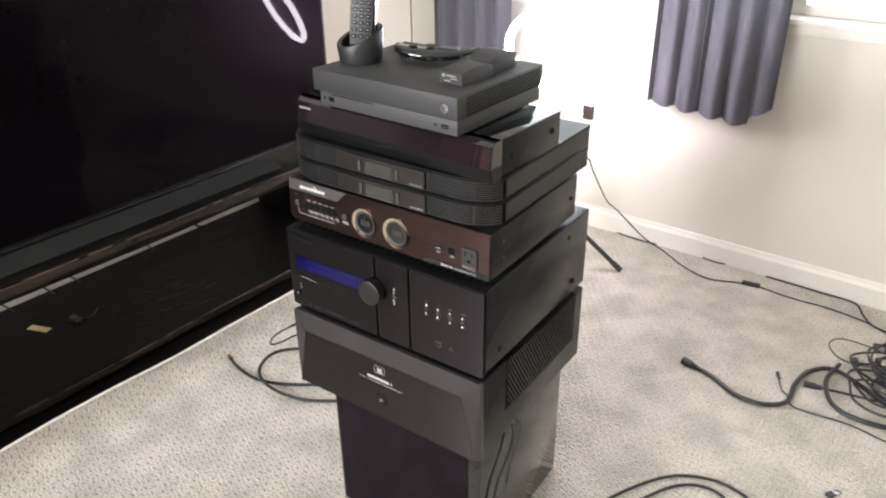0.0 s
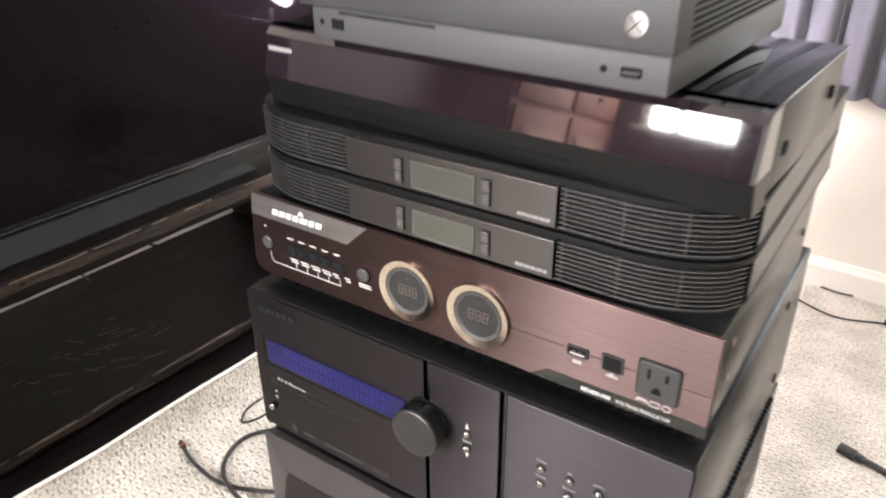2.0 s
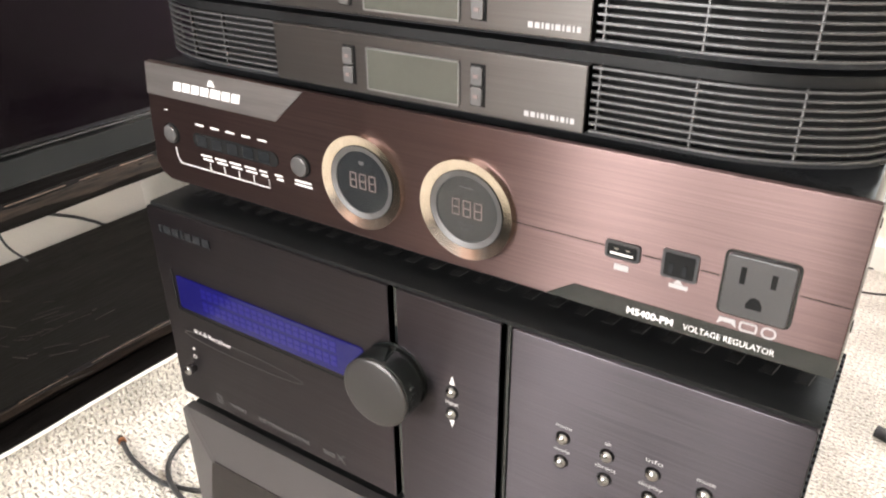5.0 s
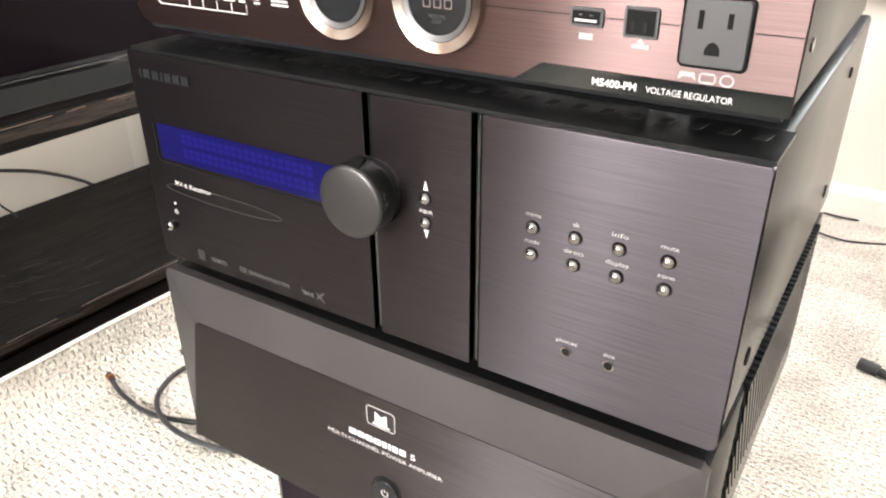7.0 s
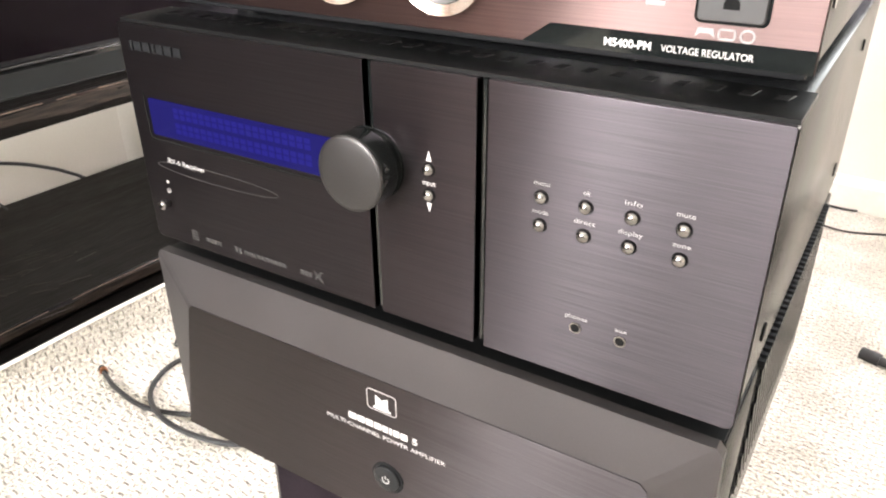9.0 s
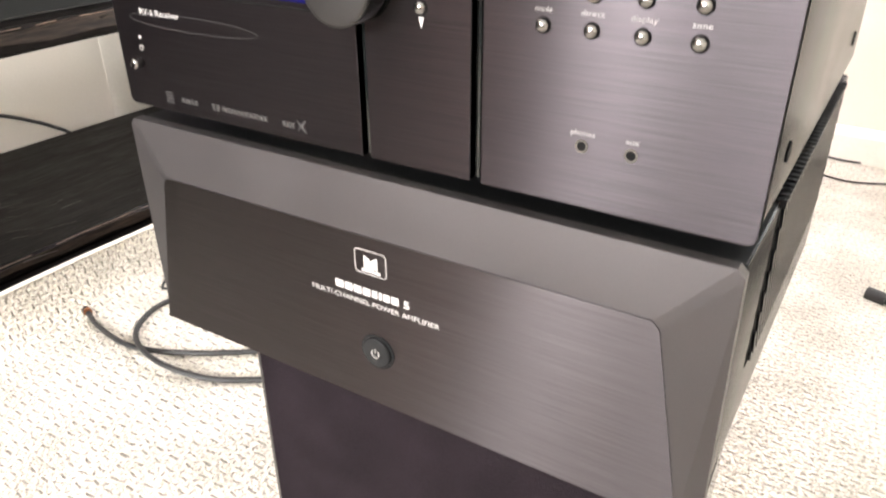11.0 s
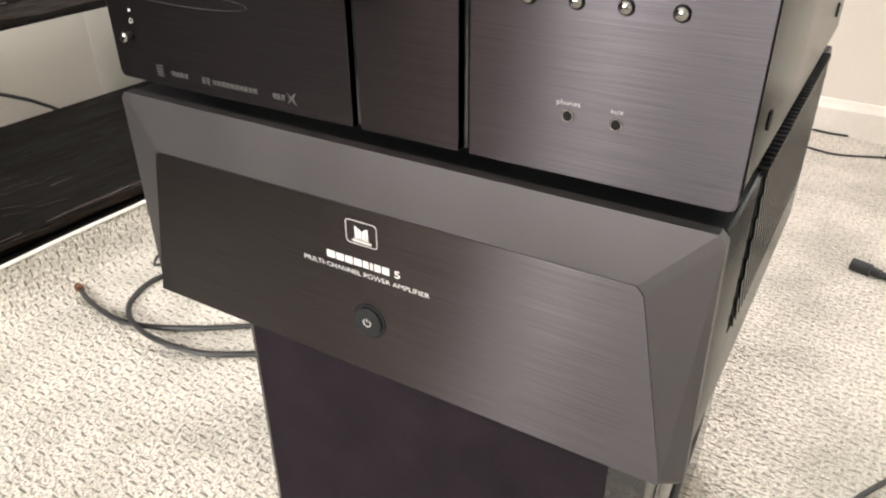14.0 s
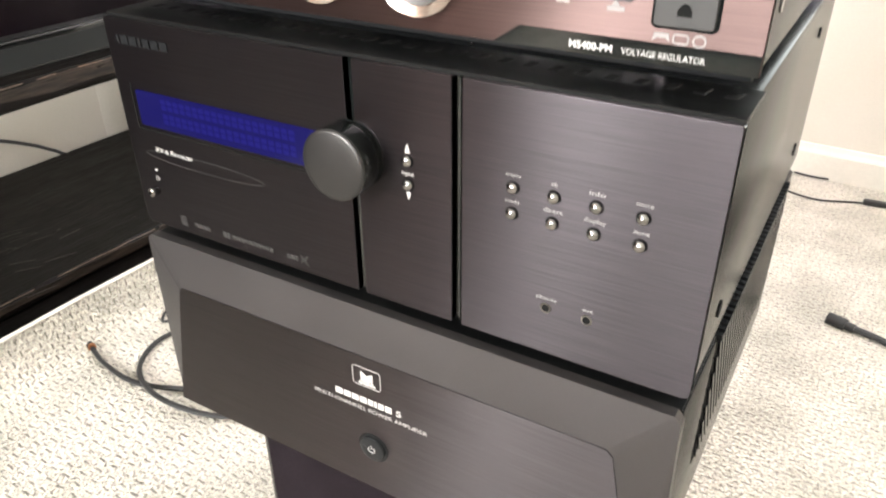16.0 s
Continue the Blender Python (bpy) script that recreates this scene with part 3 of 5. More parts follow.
def rough_board(x0, x1, y0, y1, z0, z1, seed):
    """A plank with a slightly wavy, worn front edge."""
    rnd = random.Random(seed)
    secs = []
    n = 60
    for i in range(n + 1):
        y = y0 + (y1 - y0) * i / n
        w = 0.004 * math.sin(y * 7.3 + seed) + rnd.uniform(-0.0015, 0.0015)
        v = rnd.uniform(-0.0012, 0.0012)
        secs.append([(x0, y, z0), (x1 + w - 0.003, y, z0), (x1 + w, y, z0 + 0.006), (x1 + w + 0.001, y, z1 - 0.008 + v), (x1 + w - 0.006, y, z1 + v * 0.5), (x0, y, z1)])
    return loft(secs)


part("upper_board", rough_board(-1.30, -0.872, -1.6, 1.05, 0.408, 0.448, 1), M_WOOD, top_shelf, smooth=False)
part("lower_board", rough_board(-1.54, -1.008, -1.6, 1.15, 0.002, 0.034, 2), M_WOOD, top_shelf, smooth=False)
for y0 in (0.945, -1.45):
    part("post", box(-1.545, -1.285, y0, y0 + 0.09, 0.0345, 0.4075, 0.003), M_WOOD, top_shelf)
part("post", box(-1.0, -0.91, -1.45, -1.36, 0.0345, 0.4075, 0.003), M_WOOD, top_shelf)


def wear(x, z, y0, y1, seed):
    """A broken pale line where the stain has rubbed off an edge."""
    rnd = random.Random(seed)
    bms, y = [], y0
    while y < y1:
        l = rnd.uniform(0.03, 0.16)
        bms.append(tube([(x + 0.004 * math.sin((y + l * k / 4) * 7.3 + seed), y + l * k / 4, z + rnd.uniform(-0.0006, 0.0006)) for k in range(5)], rnd.uniform(0.0006, 0.0013), 5, 2))
        y += l + rnd.uniform(0.0, 0.05)
    return join(*bms)




def worn_strip(x1, z0, z1, y0, y1, seed):
    """The rubbed front of a board, following its waves."""
    secs = []
    for i in range(61):
        y = y0 + (y1 - y0) * i / 60
        x = x1 + 0.004 * math.sin(y * 7.3 + seed) + 0.0022
        top = z1 + 0.0012 * math.sin(y * 23.0) + 0.0008 * math.sin(y * 61.0)
        low = z0 + 0.004 * math.sin(y * 9.0 + 1) + 0.002 * math.sin(y * 37.0)
        secs.append([(x - 0.0032, y, low), (x, y, low), (x, y, top), (x - 0.0050, y, top + 0.002)])
    return loft(secs)


part("rubbed_front", worn_strip(-0.872, 0.424, 0.4415, -1.5, 0.95, 1), M_WORN, top_shelf, "brown rubbed front of the board", smooth=False)
part("rubbed_front", worn_strip(-1.008, 0.013, 0.0275, -1.5, 1.12, 2), M_WORN, top_shelf, "brown rubbed front of the board", smooth=False)
tagged(part("worn_edge", wear(-0.8745, 0.4445, -1.2, 0.84, 1), M_WOOD_EDGE, top_shelf, "pale rubbed wooden edge"), kind="stuff")
tagged(part("worn_edge", wear(-1.0105, 0.0305, -1.2, 1.1, 2), M_WOOD_EDGE, top_shelf, "pale rubbed wooden edge"), kind="stuff")

tv = thing("television", (-1.05, 0.15, 0.449), "large flat black television with a dark mirror-like screen", "television", axes=ROOM)
TVR = 0.852
part("panel", box(-1.008, -0.978, TVR - 1.45, TVR, 0.483, 1.31, 0.004), M_BEZEL, tv)
part("screen", box(-0.9785, -0.975, TVR - 1.442, TVR - 0.012, 0.492, 1.302), M_SCREEN, tv, "glossy black screen")
part("lower_edge", box(-0.9795, -0.9720, TVR - 1.45, TVR, 0.4795, 0.4832, 0.001), M_TVBASE, tv)
part("base", loft([[(-0.915, y, 0.4500), (-0.915, y, 0.4530), (-0.968, y, 0.4745), (-1.25, y, 0.4745), (-1.25, y, 0.4500)] for y in (TVR - 1.24, TVR - 0.285)]), M_TVBASE, tv, "sloping dark grey metal base", smooth=False)
part("neck", box(-1.10, -1.0085, TVR - 1.1, TVR - 0.4, 0.470, 0.60, 0.01), M_BEZEL, tv)
tagged(part("maker_mark", join(*[box(-0.9335, -0.9290, TVR - 0.36 + 0.010 * k, TVR - 0.352 + 0.010 * k, 0.4607, 0.4625) for k in range(6)]), M_GREYPRINT, tv), kind="stuff")

rs = random.Random(4)
scuffs = []
for k in range(44):
    near = k < 30
    x, y = (rs.gauss(-1.20, 0.06), rs.gauss(0.20, 0.09)) if near else (rs.uniform(-1.42, -1.05), rs.uniform(-0.6, 0.85))
    a, l = rs.gauss(0.5, 0.35), rs.uniform(0.012, 0.06) if near else rs.uniform(0.004, 0.025)
    scuffs.append(tube([(x, y, 0.0342), (x + l * 0.5 * math.sin(a), y + l * 0.5 * math.cos(a), 0.0344), (x + l * math.sin(a), y + l * math.cos(a), 0.0342)], rs.uniform(0.0003, 0.0008), 5, 2))
tagged(part("scuff", join(*scuffs), M_SCUFF, top_shelf, "pale scuffs on the stain"), kind="stuff")

# tape and small clip on the lower board
tape = thing("tape_strip", (-1.33, -0.09, 0.035), "yellow strip of masking tape stuck on the low shelf", "tape", axes=ROOM)
part("strip", box(-0.035, 0.035, -0.012, 0.012, 0.0, 0.0012, turn=pose(-1.345, -0.07, 0.0352, 0, 0, 22)), M_TAPE, tape)
clip = thing("cable_clip", (-1.30, 0.02, 0.035), "small black cable clip on the low shelf", "clip", axes=ROOM)
part("clip", join(box(-1.32, -1.28, 0.01, 0.03, 0.035, 0.047, 0.003), tube([(-1.30, 0.02, 0.042), (-1.28, 0.06, 0.038), (-1.31, 0.1, 0.037)], 0.002)), M_BLACK, clip)
wallcable = thing("wall_cable", (-1.58, 0.55, 0.04), "black cable drooping behind the low shelf", "cable", axes=ROOM)
part("cable", tube([(-1.590, -0.5, 0.33), (-1.590, 0.0, 0.24), (-1.590, 0.3, 0.17), (-1.590, 0.5, 0.112), (-1.588, 0.60, 0.066), (-1.580, 0.65, 0.035), (-1.572, 0.70, 0.008), (-1.570, 0.85, 0.005)], 0.0045), M_CABLE, wallcable)
for k, (ya, yb) in enumerate(((-0.30, -0.42), (-0.18, -0.16), (-0.06, -0.10), (0.06, 0.03), (0.15, 0.12), (0.34, 0.40))):
    hang = thing("hanging_cable", (-1.5, ya, 0.05), "thin black cable hanging behind the shelf", "cable", "hanging cables", ROOM)
    part("cable", tube([(-1.31, ya, 0.42), (-1.52, (ya + yb) / 2 + 0.02, 0.25), (-1.53, yb, 0.10), (-1.50, yb + 0.03, 0.038)], 0.0028, 6), M_CABLE, hang)

# ---- the stack ----


def speaker():
    th = thing("speaker_cabinet", (0.01, 0.205, 0), "gloss black loudspeaker cabinet with a dark cloth grille, standing on carpet", "speaker")
    turn = pose(0.01, 0.205, 0, 0, 0, 1.2)
    part("cabinet", box(-0.178, 0.178, -0.171, 0.168, 0.004, 0.326, 0.004, turn=turn), M_CAB, th)
    part("grille", box(-0.1705, 0.150, -0.1735, -0.1712, 0.012, 0.320, 0.001, turn=turn), M_FELT, th, "dark purple-black cloth grille")
    part("plinth", box(-0.16, 0.16, -0.15, 0.15, 0.0005, 0.0035, turn=turn), M_BLACK, th)
    return th


def power_symbol(x, y, z, r, w):
    pts = [(x + r * math.sin(radians(a)), z + r * math.cos(radians(a))) for a in range(40, 321, 20)]
    return join(outline(pts, w, y), outline([(x, z + r * 0.3), (x, z + r * 1.25)], w, y))


def amplifier():
    th = thing("power_amplifier", (0, 0.19, 0.327), "dark grey power amplifier with a wide sloping brushed faceplate", "amplifier")
    part("chassis", box(-0.2145, 0.2145, 0.0040, 0.385, 0.343, 0.507, 0.002), M_STEEL, th)
    part("top_plate", box(-0.2130, 0.2130, 0.0042, 0.200, 0.5071, 0.5080), M_LID, th, "black top plate")
    # faceplate: a frame that slopes back from the inner panel to the rim
    rim = [(-0.2185, 0.341), (-0.2185, 0.504), (-0.2145, 0.5085), (0.2110, 0.5085), (0.2152, 0.504), (0.2185, 0.345), (0.214, 0.341)]
    inner = [(-0.2135, 0.341), (-0.1865, 0.466), (-0.1825, 0.470), (0.177, 0.4715), (0.1815, 0.4670), (0.2065, 0.345), (0.2045, 0.341)]
    bm = loft([[(x, 0.0036, z) for x, z in rim], [(x, -0.0045, z) for x, z in rim], [(x, -0.0100, z) for x, z in inner]])
    part("faceplate", bm, M_AMP, th, "sloping satin grey frame", smooth=False)
    small = [(x * 0.9985, z * 0.9992 + 0.0003) for x, z in inner]
    part("front_panel", prism(small, -0.0108, -0.0101), M_AMP_IN, th, "brushed dark grey panel", smooth=False)
    y = -0.0109
    part("maker_badge", join(outline(rounded(-0.0125, 0.0115, 0.4445, 0.4612, 0.0025), 0.00045, y, closed=True),
         prism([(-0.0055, 0.4575), (-0.0035, 0.4565), (-0.0035, 0.4495), (-0.0055, 0.4495)], y - 0.0003, y), prism([(-0.0030, 0.4565), (-0.0005, 0.4545), (-0.0005, 0.4495), (-0.0030, 0.4495)], y - 0.0003, y),
         prism([(0.0000, 0.4545), (0.0025, 0.4565), (0.0025, 0.4495), (0.0000, 0.4495)], y - 0.0003, y), prism([(0.0030, 0.4565), (0.0048, 0.4572), (0.0048, 0.4495), (0.0030, 0.4495)], y - 0.0003, y),
         box(-0.0060, 0.0053, y - 0.0003, y, 0.4484, 0.4491), blocks(-0.0075, 0.0070, 0.4468, 0.0016, 8, y)), M_PRINT, th, "pale outlined badge")
    tagged(part("maker_name", join(blocks(-0.0300, 0.0200, 0.4305, 0.0052, 8, y, [1.2, 1.1, 1.1, 1.1, 0.8, 0.4, 0.9, 1.0]), letters("5", 0.0238, 0.0282, 0.4305, 0.0052, y - 0.0002, bold=0.02)), M_PRINT, th), kind="stuff")
    part("inscription", letters("MULTI-CHANNEL POWER AMPLIFIER", -0.0505, 0.0500, 0.4222, 0.0036, y - 0.0002), M_PRINT, th)
    b = part("power_button", join(cyl(0.0015, -0.0102, 0.3858, 0.0112, -0.0036, seg=40, bevel=0.0012), ring(0.0015, -0.0102, 0.3858, 0.0134, 0.0115, 0.0014)), M_STEEL, th, "round black button with a pale power symbol")
    part("symbol", power_symbol(0.0015, -0.0139, 0.3858, 0.0029, 0.0006), M_PRINT, b)
    for x in (-0.176, 0.0, 0.176):
        s = part("screw", cyl(x, 0.030, 0.5072, 0.0042, 0.0016, "z", 20, bevel=0.0005), M_BLACK, th)
        part("socket", cyl(x, 0.030, 0.5090, 0.0018, 0.0003, "z", 6), M_HOLE, s)
    # side vent: dark recess with slanted fins, toothed along the top edge
    v = part("vent", box(0.2143, 0.2149, 0.082, 0.352, 0.396, 0.5045), M_HOLE, th, "black slanted side vent")
    for k in range(38):
        yt = 0.022 + k * 0.0088
        a, b_ = max(0.0, (0.082 - yt) / 0.066), min(1.0, (0.348 - yt) / 0.066)
        low = 1.0 - 0.13 * max(0.0, (k - 26) / 12.0)
        b_ = min(b_, low)
        if b_ - a < 0.05:
            continue
        za, zb_ = 0.504 - 0.106 * a, 0.504 - 0.106 * b_
        ya, yb_ = yt + 0.066 * a, yt + 0.066 * b_
        poly = [(ya, za), (ya + 0.0040, za), (yb_ + 0.0040, zb_), (yb_, zb_)]
        bm = bmesh.new()
        p0 = [bm.verts.new((0.2150, q, z)) for q, z in poly]
        p1 = [bm.verts.new((0.2168, q, z)) for q, z in poly]
        bm.faces.new(p1)
        for n in range(4):
            bm.faces.new((p0[n], p0[(n + 1) % 4], p1[(n + 1) % 4], p1[n]))
        bmesh.ops.recalc_face_normals(bm, faces=bm.faces)
        part("fin", bm, M_STEEL, v, smooth=False)
    for k in range(34):
        yy = 0.084 + k * 0.0079
        part("tooth", box(0.2045, 0.2172, yy, yy + 0.0038, 0.5048, 0.5098), M_STEEL, v, smooth=False)
    for x in (-0.17, 0.17):
        for yy in (0.06, 0.34):
            part("foot", cyl(x, yy, 0.3265, 0.016, 0.017, "z", 20), M_BLACK, th)
    return th


def receiver():
    th = thing("av_receiver", (0, 0.2, 0.508), "black audio receiver with three brushed panels, blue display and large knob", "receiver")
    part("chassis", box(-0.2145, 0.2145, 0.0105, 0.384, 0.521, 0.683, 0.003), M_STEEL, th)
    lid_edge = [(0.0022, 0.6812), (0.0022, 0.6834), (0.0030, 0.6837), (0.0200, 0.6838), (0.0460, 0.6838), (0.0460, 0.6812)]
    part("lid", loft([[(x, y, z) for y, z in lid_edge] for x in (-0.2160, 0.2160)]), M_LID, th, "satin black lid with slanted vent slots")
    part("backplate", box(-0.215, 0.215, 0.0062, 0.0100, 0.522, 0.680), M_HOLE, th)
    z0, z1 = 0.5190, 0.6810
    panels = ((-0.2185, -0.0095), (-0.0035, 0.0640), (0.0705, 0.2160))
    for k, (x0, x1) in enumerate(panels):
        r = 0.0042
        poly = rounded(x0, x1, z0, z1, 0.0012, 2)
        if k == 0:
            poly = [(x1, z1), (x0 + 0.001, z1), (x0, z1 - 0.001), (x0, z0 + r), (x0 + r * 0.3, z0 + r * 0.3), (x0 + r, z0), (x1, z0)]
        if k == 2:
            poly = [(x1 - 0.001, z1), (x0, z1), (x0, z0), (x1 - r, z0), (x1 - r * 0.3, z0 + r * 0.3), (x1, z0 + r), (x1, z1 - 0.001)]
        part("front_panel", prism(poly, 0.0, 0.0060, 0.0005), M_FACE, th, "brushed black aluminium panel", smooth=False)
    for x in (-0.0065, 0.0672):
        part("groove_trim", box(x - 0.0006, x + 0.0010, 0.0030, 0.0061, z0 + 0.002, z1 - 0.001), M_GLOSS, th)
    y = -0.0003
    # display: blue field with rows of unlit cells, in a shallow slot
    part("display_bezel", prism([(-0.2045, 0.6345), (-0.2045, 0.6020), (-0.2020, 0.6000), (-0.0300, 0.6000), (-0.0300, 0.6012), (-0.2015, 0.6012), (-0.2033, 0.6026), (-0.2033, 0.6345)], -0.0005, 0.0), M_HOLE, th, smooth=False)
    d = part("display", prism(rounded(-0.1990, -0.0300, 0.6045, 0.6310, 0.0015, 3), -0.0012, -0.0001), M_VFD, th, "blue glowing display window", smooth=False)
    cells = []
    for r_ in range(2):
        for k in range(20):
            x = -0.174 + k * 0.0062
            for s in range(2):
                cells.append(box(x, x + 0.0048, -0.00145, -0.00125, 0.6092 + r_ * 0.0108 + s * 0.0042, 0.6126 + r_ * 0.0108 + s * 0.0042))
    tagged(part("cell_grid", join(*cells), M_VFD2, d, smooth=False), kind="stuff")
    tagged(part("maker_mark", blocks(-0.2075, -0.1570, 0.6665, 0.0062, 7, -0.0005, [0.35, 0.9, 0.9, 0.35, 0.8, 0.9, 0.9]), M_STEEL, th, "raised tone-on-tone maker's mark"), kind="stuff")
    part("inscription", letters("RV-6 Receiver", -0.1905, -0.1525, 0.5858, 0.0040, y), M_PRINT, th)
    ell = [(-0.1435 + 0.0585 * math.cos(2 * math.pi * k / 60), 0.5812 + 0.0048 * math.sin(2 * math.pi * k / 60)) for k in range(60)]
    part("oval_line", outline(ell, 0.00035, 0.0, closed=True), M_GREYPRINT, th)
    part("standby_lamp", cyl(-0.1955, 0.0, 0.5680, 0.0011, -0.0004, seg=16), M_PRINT, th)
    part("power_symbol", power_symbol(-0.1955, y, 0.5610, 0.0017, 0.0004), M_PRINT, th)
    part("power_button", cyl(-0.1985, 0.0, 0.5505, 0.0037, -0.0080, seg=24, bevel=0.0016), M_CHROME, th, "small chrome button")
    kx, kz = -0.0055, 0.6213
    k = part("volume_knob", join(cyl(kx, 0.0, kz, 0.0205, -0.006, seg=64), cyl(kx, -0.0058, kz, 0.0228, -0.0146, seg=72, bevel=0.0010)), M_GLOSS, th, "large round knob with gloss black rim")
    dome_rows = [[(kx + r * math.cos(math.pi * q / 36), yy, kz + r * math.sin(math.pi * q / 36)) for q in range(72)]
                 for r, yy in ((0.0227, -0.0203), (0.0227, -0.0212), (0.0222, -0.0218), (0.0205, -0.0222), (0.0165, -0.0227), (0.0110, -0.0231), (0.0055, -0.0234), (0.0010, -0.0235))]
    part("face", loft(dome_rows), M_KNOB, k, "dark grey blasted metal face, slightly domed")
    part("collar", ring(kx, 0.0, kz, 0.0226, 0.0206, 0.0018), M_GLOSS, k, "gloss black collar")
    tagged(part("format_mark", join(*[box(-0.1790, -0.1720, -0.0003, 0.0, 0.5250 + 0.0022 * j, 0.5262 + 0.0022 * j) for j in range(4)]), M_GREYPRINT, th), kind="stuff")
    tagged(part("format_mark", blocks(-0.1640, -0.1480, 0.5288, 0.0034, 4, 0.0), M_GREYPRINT, th), kind="stuff")
    tagged(part("format_mark", join(box(-0.1345, -0.1315, -0.0003, 0.0, 0.5265, 0.5310), box(-0.1305, -0.1275, -0.0003, 0.0, 0.5265, 0.5310), blocks(-0.1250, -0.0850, 0.5288, 0.0032, 10, 0.0)), M_GREYPRINT, th), kind="stuff")
    tagged(part("format_mark", join(blocks(-0.0720, -0.0620, 0.5285, 0.0036, 3, 0.0), prism([(-0.060, 0.5330), (-0.0570, 0.5300), (-0.0540, 0.5330), (-0.0520, 0.5330), (-0.0550, 0.5290), (-0.0520, 0.5250), (-0.0540, 0.5250), (-0.0570, 0.5280), (-0.060, 0.5250), (-0.0585, 0.5290)], -0.0003, 0.0)), M_GREYPRINT, th), kind="stuff")
    # input column
    part("arrow", prism([(0.0340 - 0.0017, 0.6300), (0.0340 + 0.0017, 0.6300), (0.0340, 0.6360)], -0.0003, 0.0), M_PRINT, th)
    part("arrow", prism([(0.0340 - 0.0017, 0.6045), (0.0340 + 0.0017, 0.6045), (0.0340, 0.5990)], -0.0003, 0.0), M_PRINT, th)
    part("inscription", letters("input", 0.0297, 0.0383, 0.6170, 0.0028, y), M_PRINT, th)

    def dome(x, z):
        b = part("button", loft([[(x + r * math.cos(math.pi * q / 12), yy, z + r * math.sin(math.pi * q / 12)) for q in range(24)]
                              for r, yy in ((0.0036, 0.0), (0.0036, -0.0012), (0.0033, -0.0022), (0.0026, -0.0030), (0.0016, -0.0035), (0.0005, -0.0037))]), M_CHROME, th, "small domed chrome button")
        part("collar", ring(x, 0.0, z, 0.0041, 0.0037, 0.0003, 28), M_HOLE, b)

    for z in (0.6250, 0.6095):
        dome(0.0340, z)
    for x, a, b in ((0.1030, "menu", "mode"), (0.1275, "ok", "direct"), (0.1515, "info", "display"), (0.1768, "mute", "zone")):
        for w, z in ((a, 0.6240), (b, 0.6080)):
            dome(x, z)
            half = {2: 0.0019, 4: 0.0044, 6: 0.0057, 7: 0.0062}[len(w)]
            part("inscription", letters(w, x - half, x + half, z + 0.0078, 0.0026, y), M_SOFTPRINT, th)
    for x, w, half in ((0.1275, "phones", 0.0063), (0.1528, "aux", 0.0033)):
        j = part("jack", ring(x, 0.0, 0.5520, 0.0034, 0.0025, 0.0008, 28), M_CHROME, th, "small ringed socket")
        part("hole", cyl(x, 0.0, 0.5520, 0.0026, -0.0004, seg=20), M_HOLE, j)
        part("inscription", letters(w, x - half, x + half, 0.5588, 0.0027, y), M_SOFTPRINT, th)
    # vent slots along the front of the lid
    for k in range(27):
        x = -0.200 + k * 0.0154
        part("vent_slot", plan_prism([(x, 0.0265), (x + 0.0060, 0.0265), (x + 0.0076, 0.0360), (x + 0.0016, 0.0360)], 0.6828, 0.68395), M_HOLE, th, smooth=False)
        # Thin grey lines paint glints on the edges of the right-hand slots.
        if k > 11:
            part("slot_glint", tube([(x + 0.0060, 0.0265, 0.6839), (x + 0.0076, 0.0360, 0.6839)], 0.00022, 5, 1), M_GREYBTN, th)
    for yy in (0.055, 0.33):
        part("case_screw", cyl(0.2145, yy, 0.5480, 0.0055, 0.0010, "x", 20), M_HOLE, th)
    part("case_screw", cyl(0.2145, 0.30, 0.655, 0.004, 0.0010, "x", 16), M_HOLE, th)
    for x in (-0.17, 0.17):
        for yy in (0.06, 0.34):
            part("foot", cyl(x, yy, 0.5075, 0.018, 0.0142, "z", 24), M_BLACK, th)
    return th


SEG = {"a": ((0, 2), (1, 2)), "b": ((1, 2), (1, 1)), "c": ((1, 1), (1, 0)), "d": ((0, 0), (1, 0)), "e": ((0, 1), (0, 0)), "f": ((0, 2), (0, 1)), "g": ((0, 1), (1, 1))}


def eights(x, z, w, h, y):
    """Three unlit seven-segment digits."""
    bms = []
    for d in range(3):
        ox = x + (d - 1) * w * 1.45 - w / 2
        for a, b in SEG.values():
            bms.append(outline([(ox + w * (a[0] * 0.9 + 0.05) + 0.0002, z + h / 2 * (a[1] - 1) * 0.96), (ox + w * (b[0] * 0.9 + 0.05) + 0.0002, z + h / 2 * (b[1] - 1) * 0.96)], 0.00055, y))
    return join(*bms)


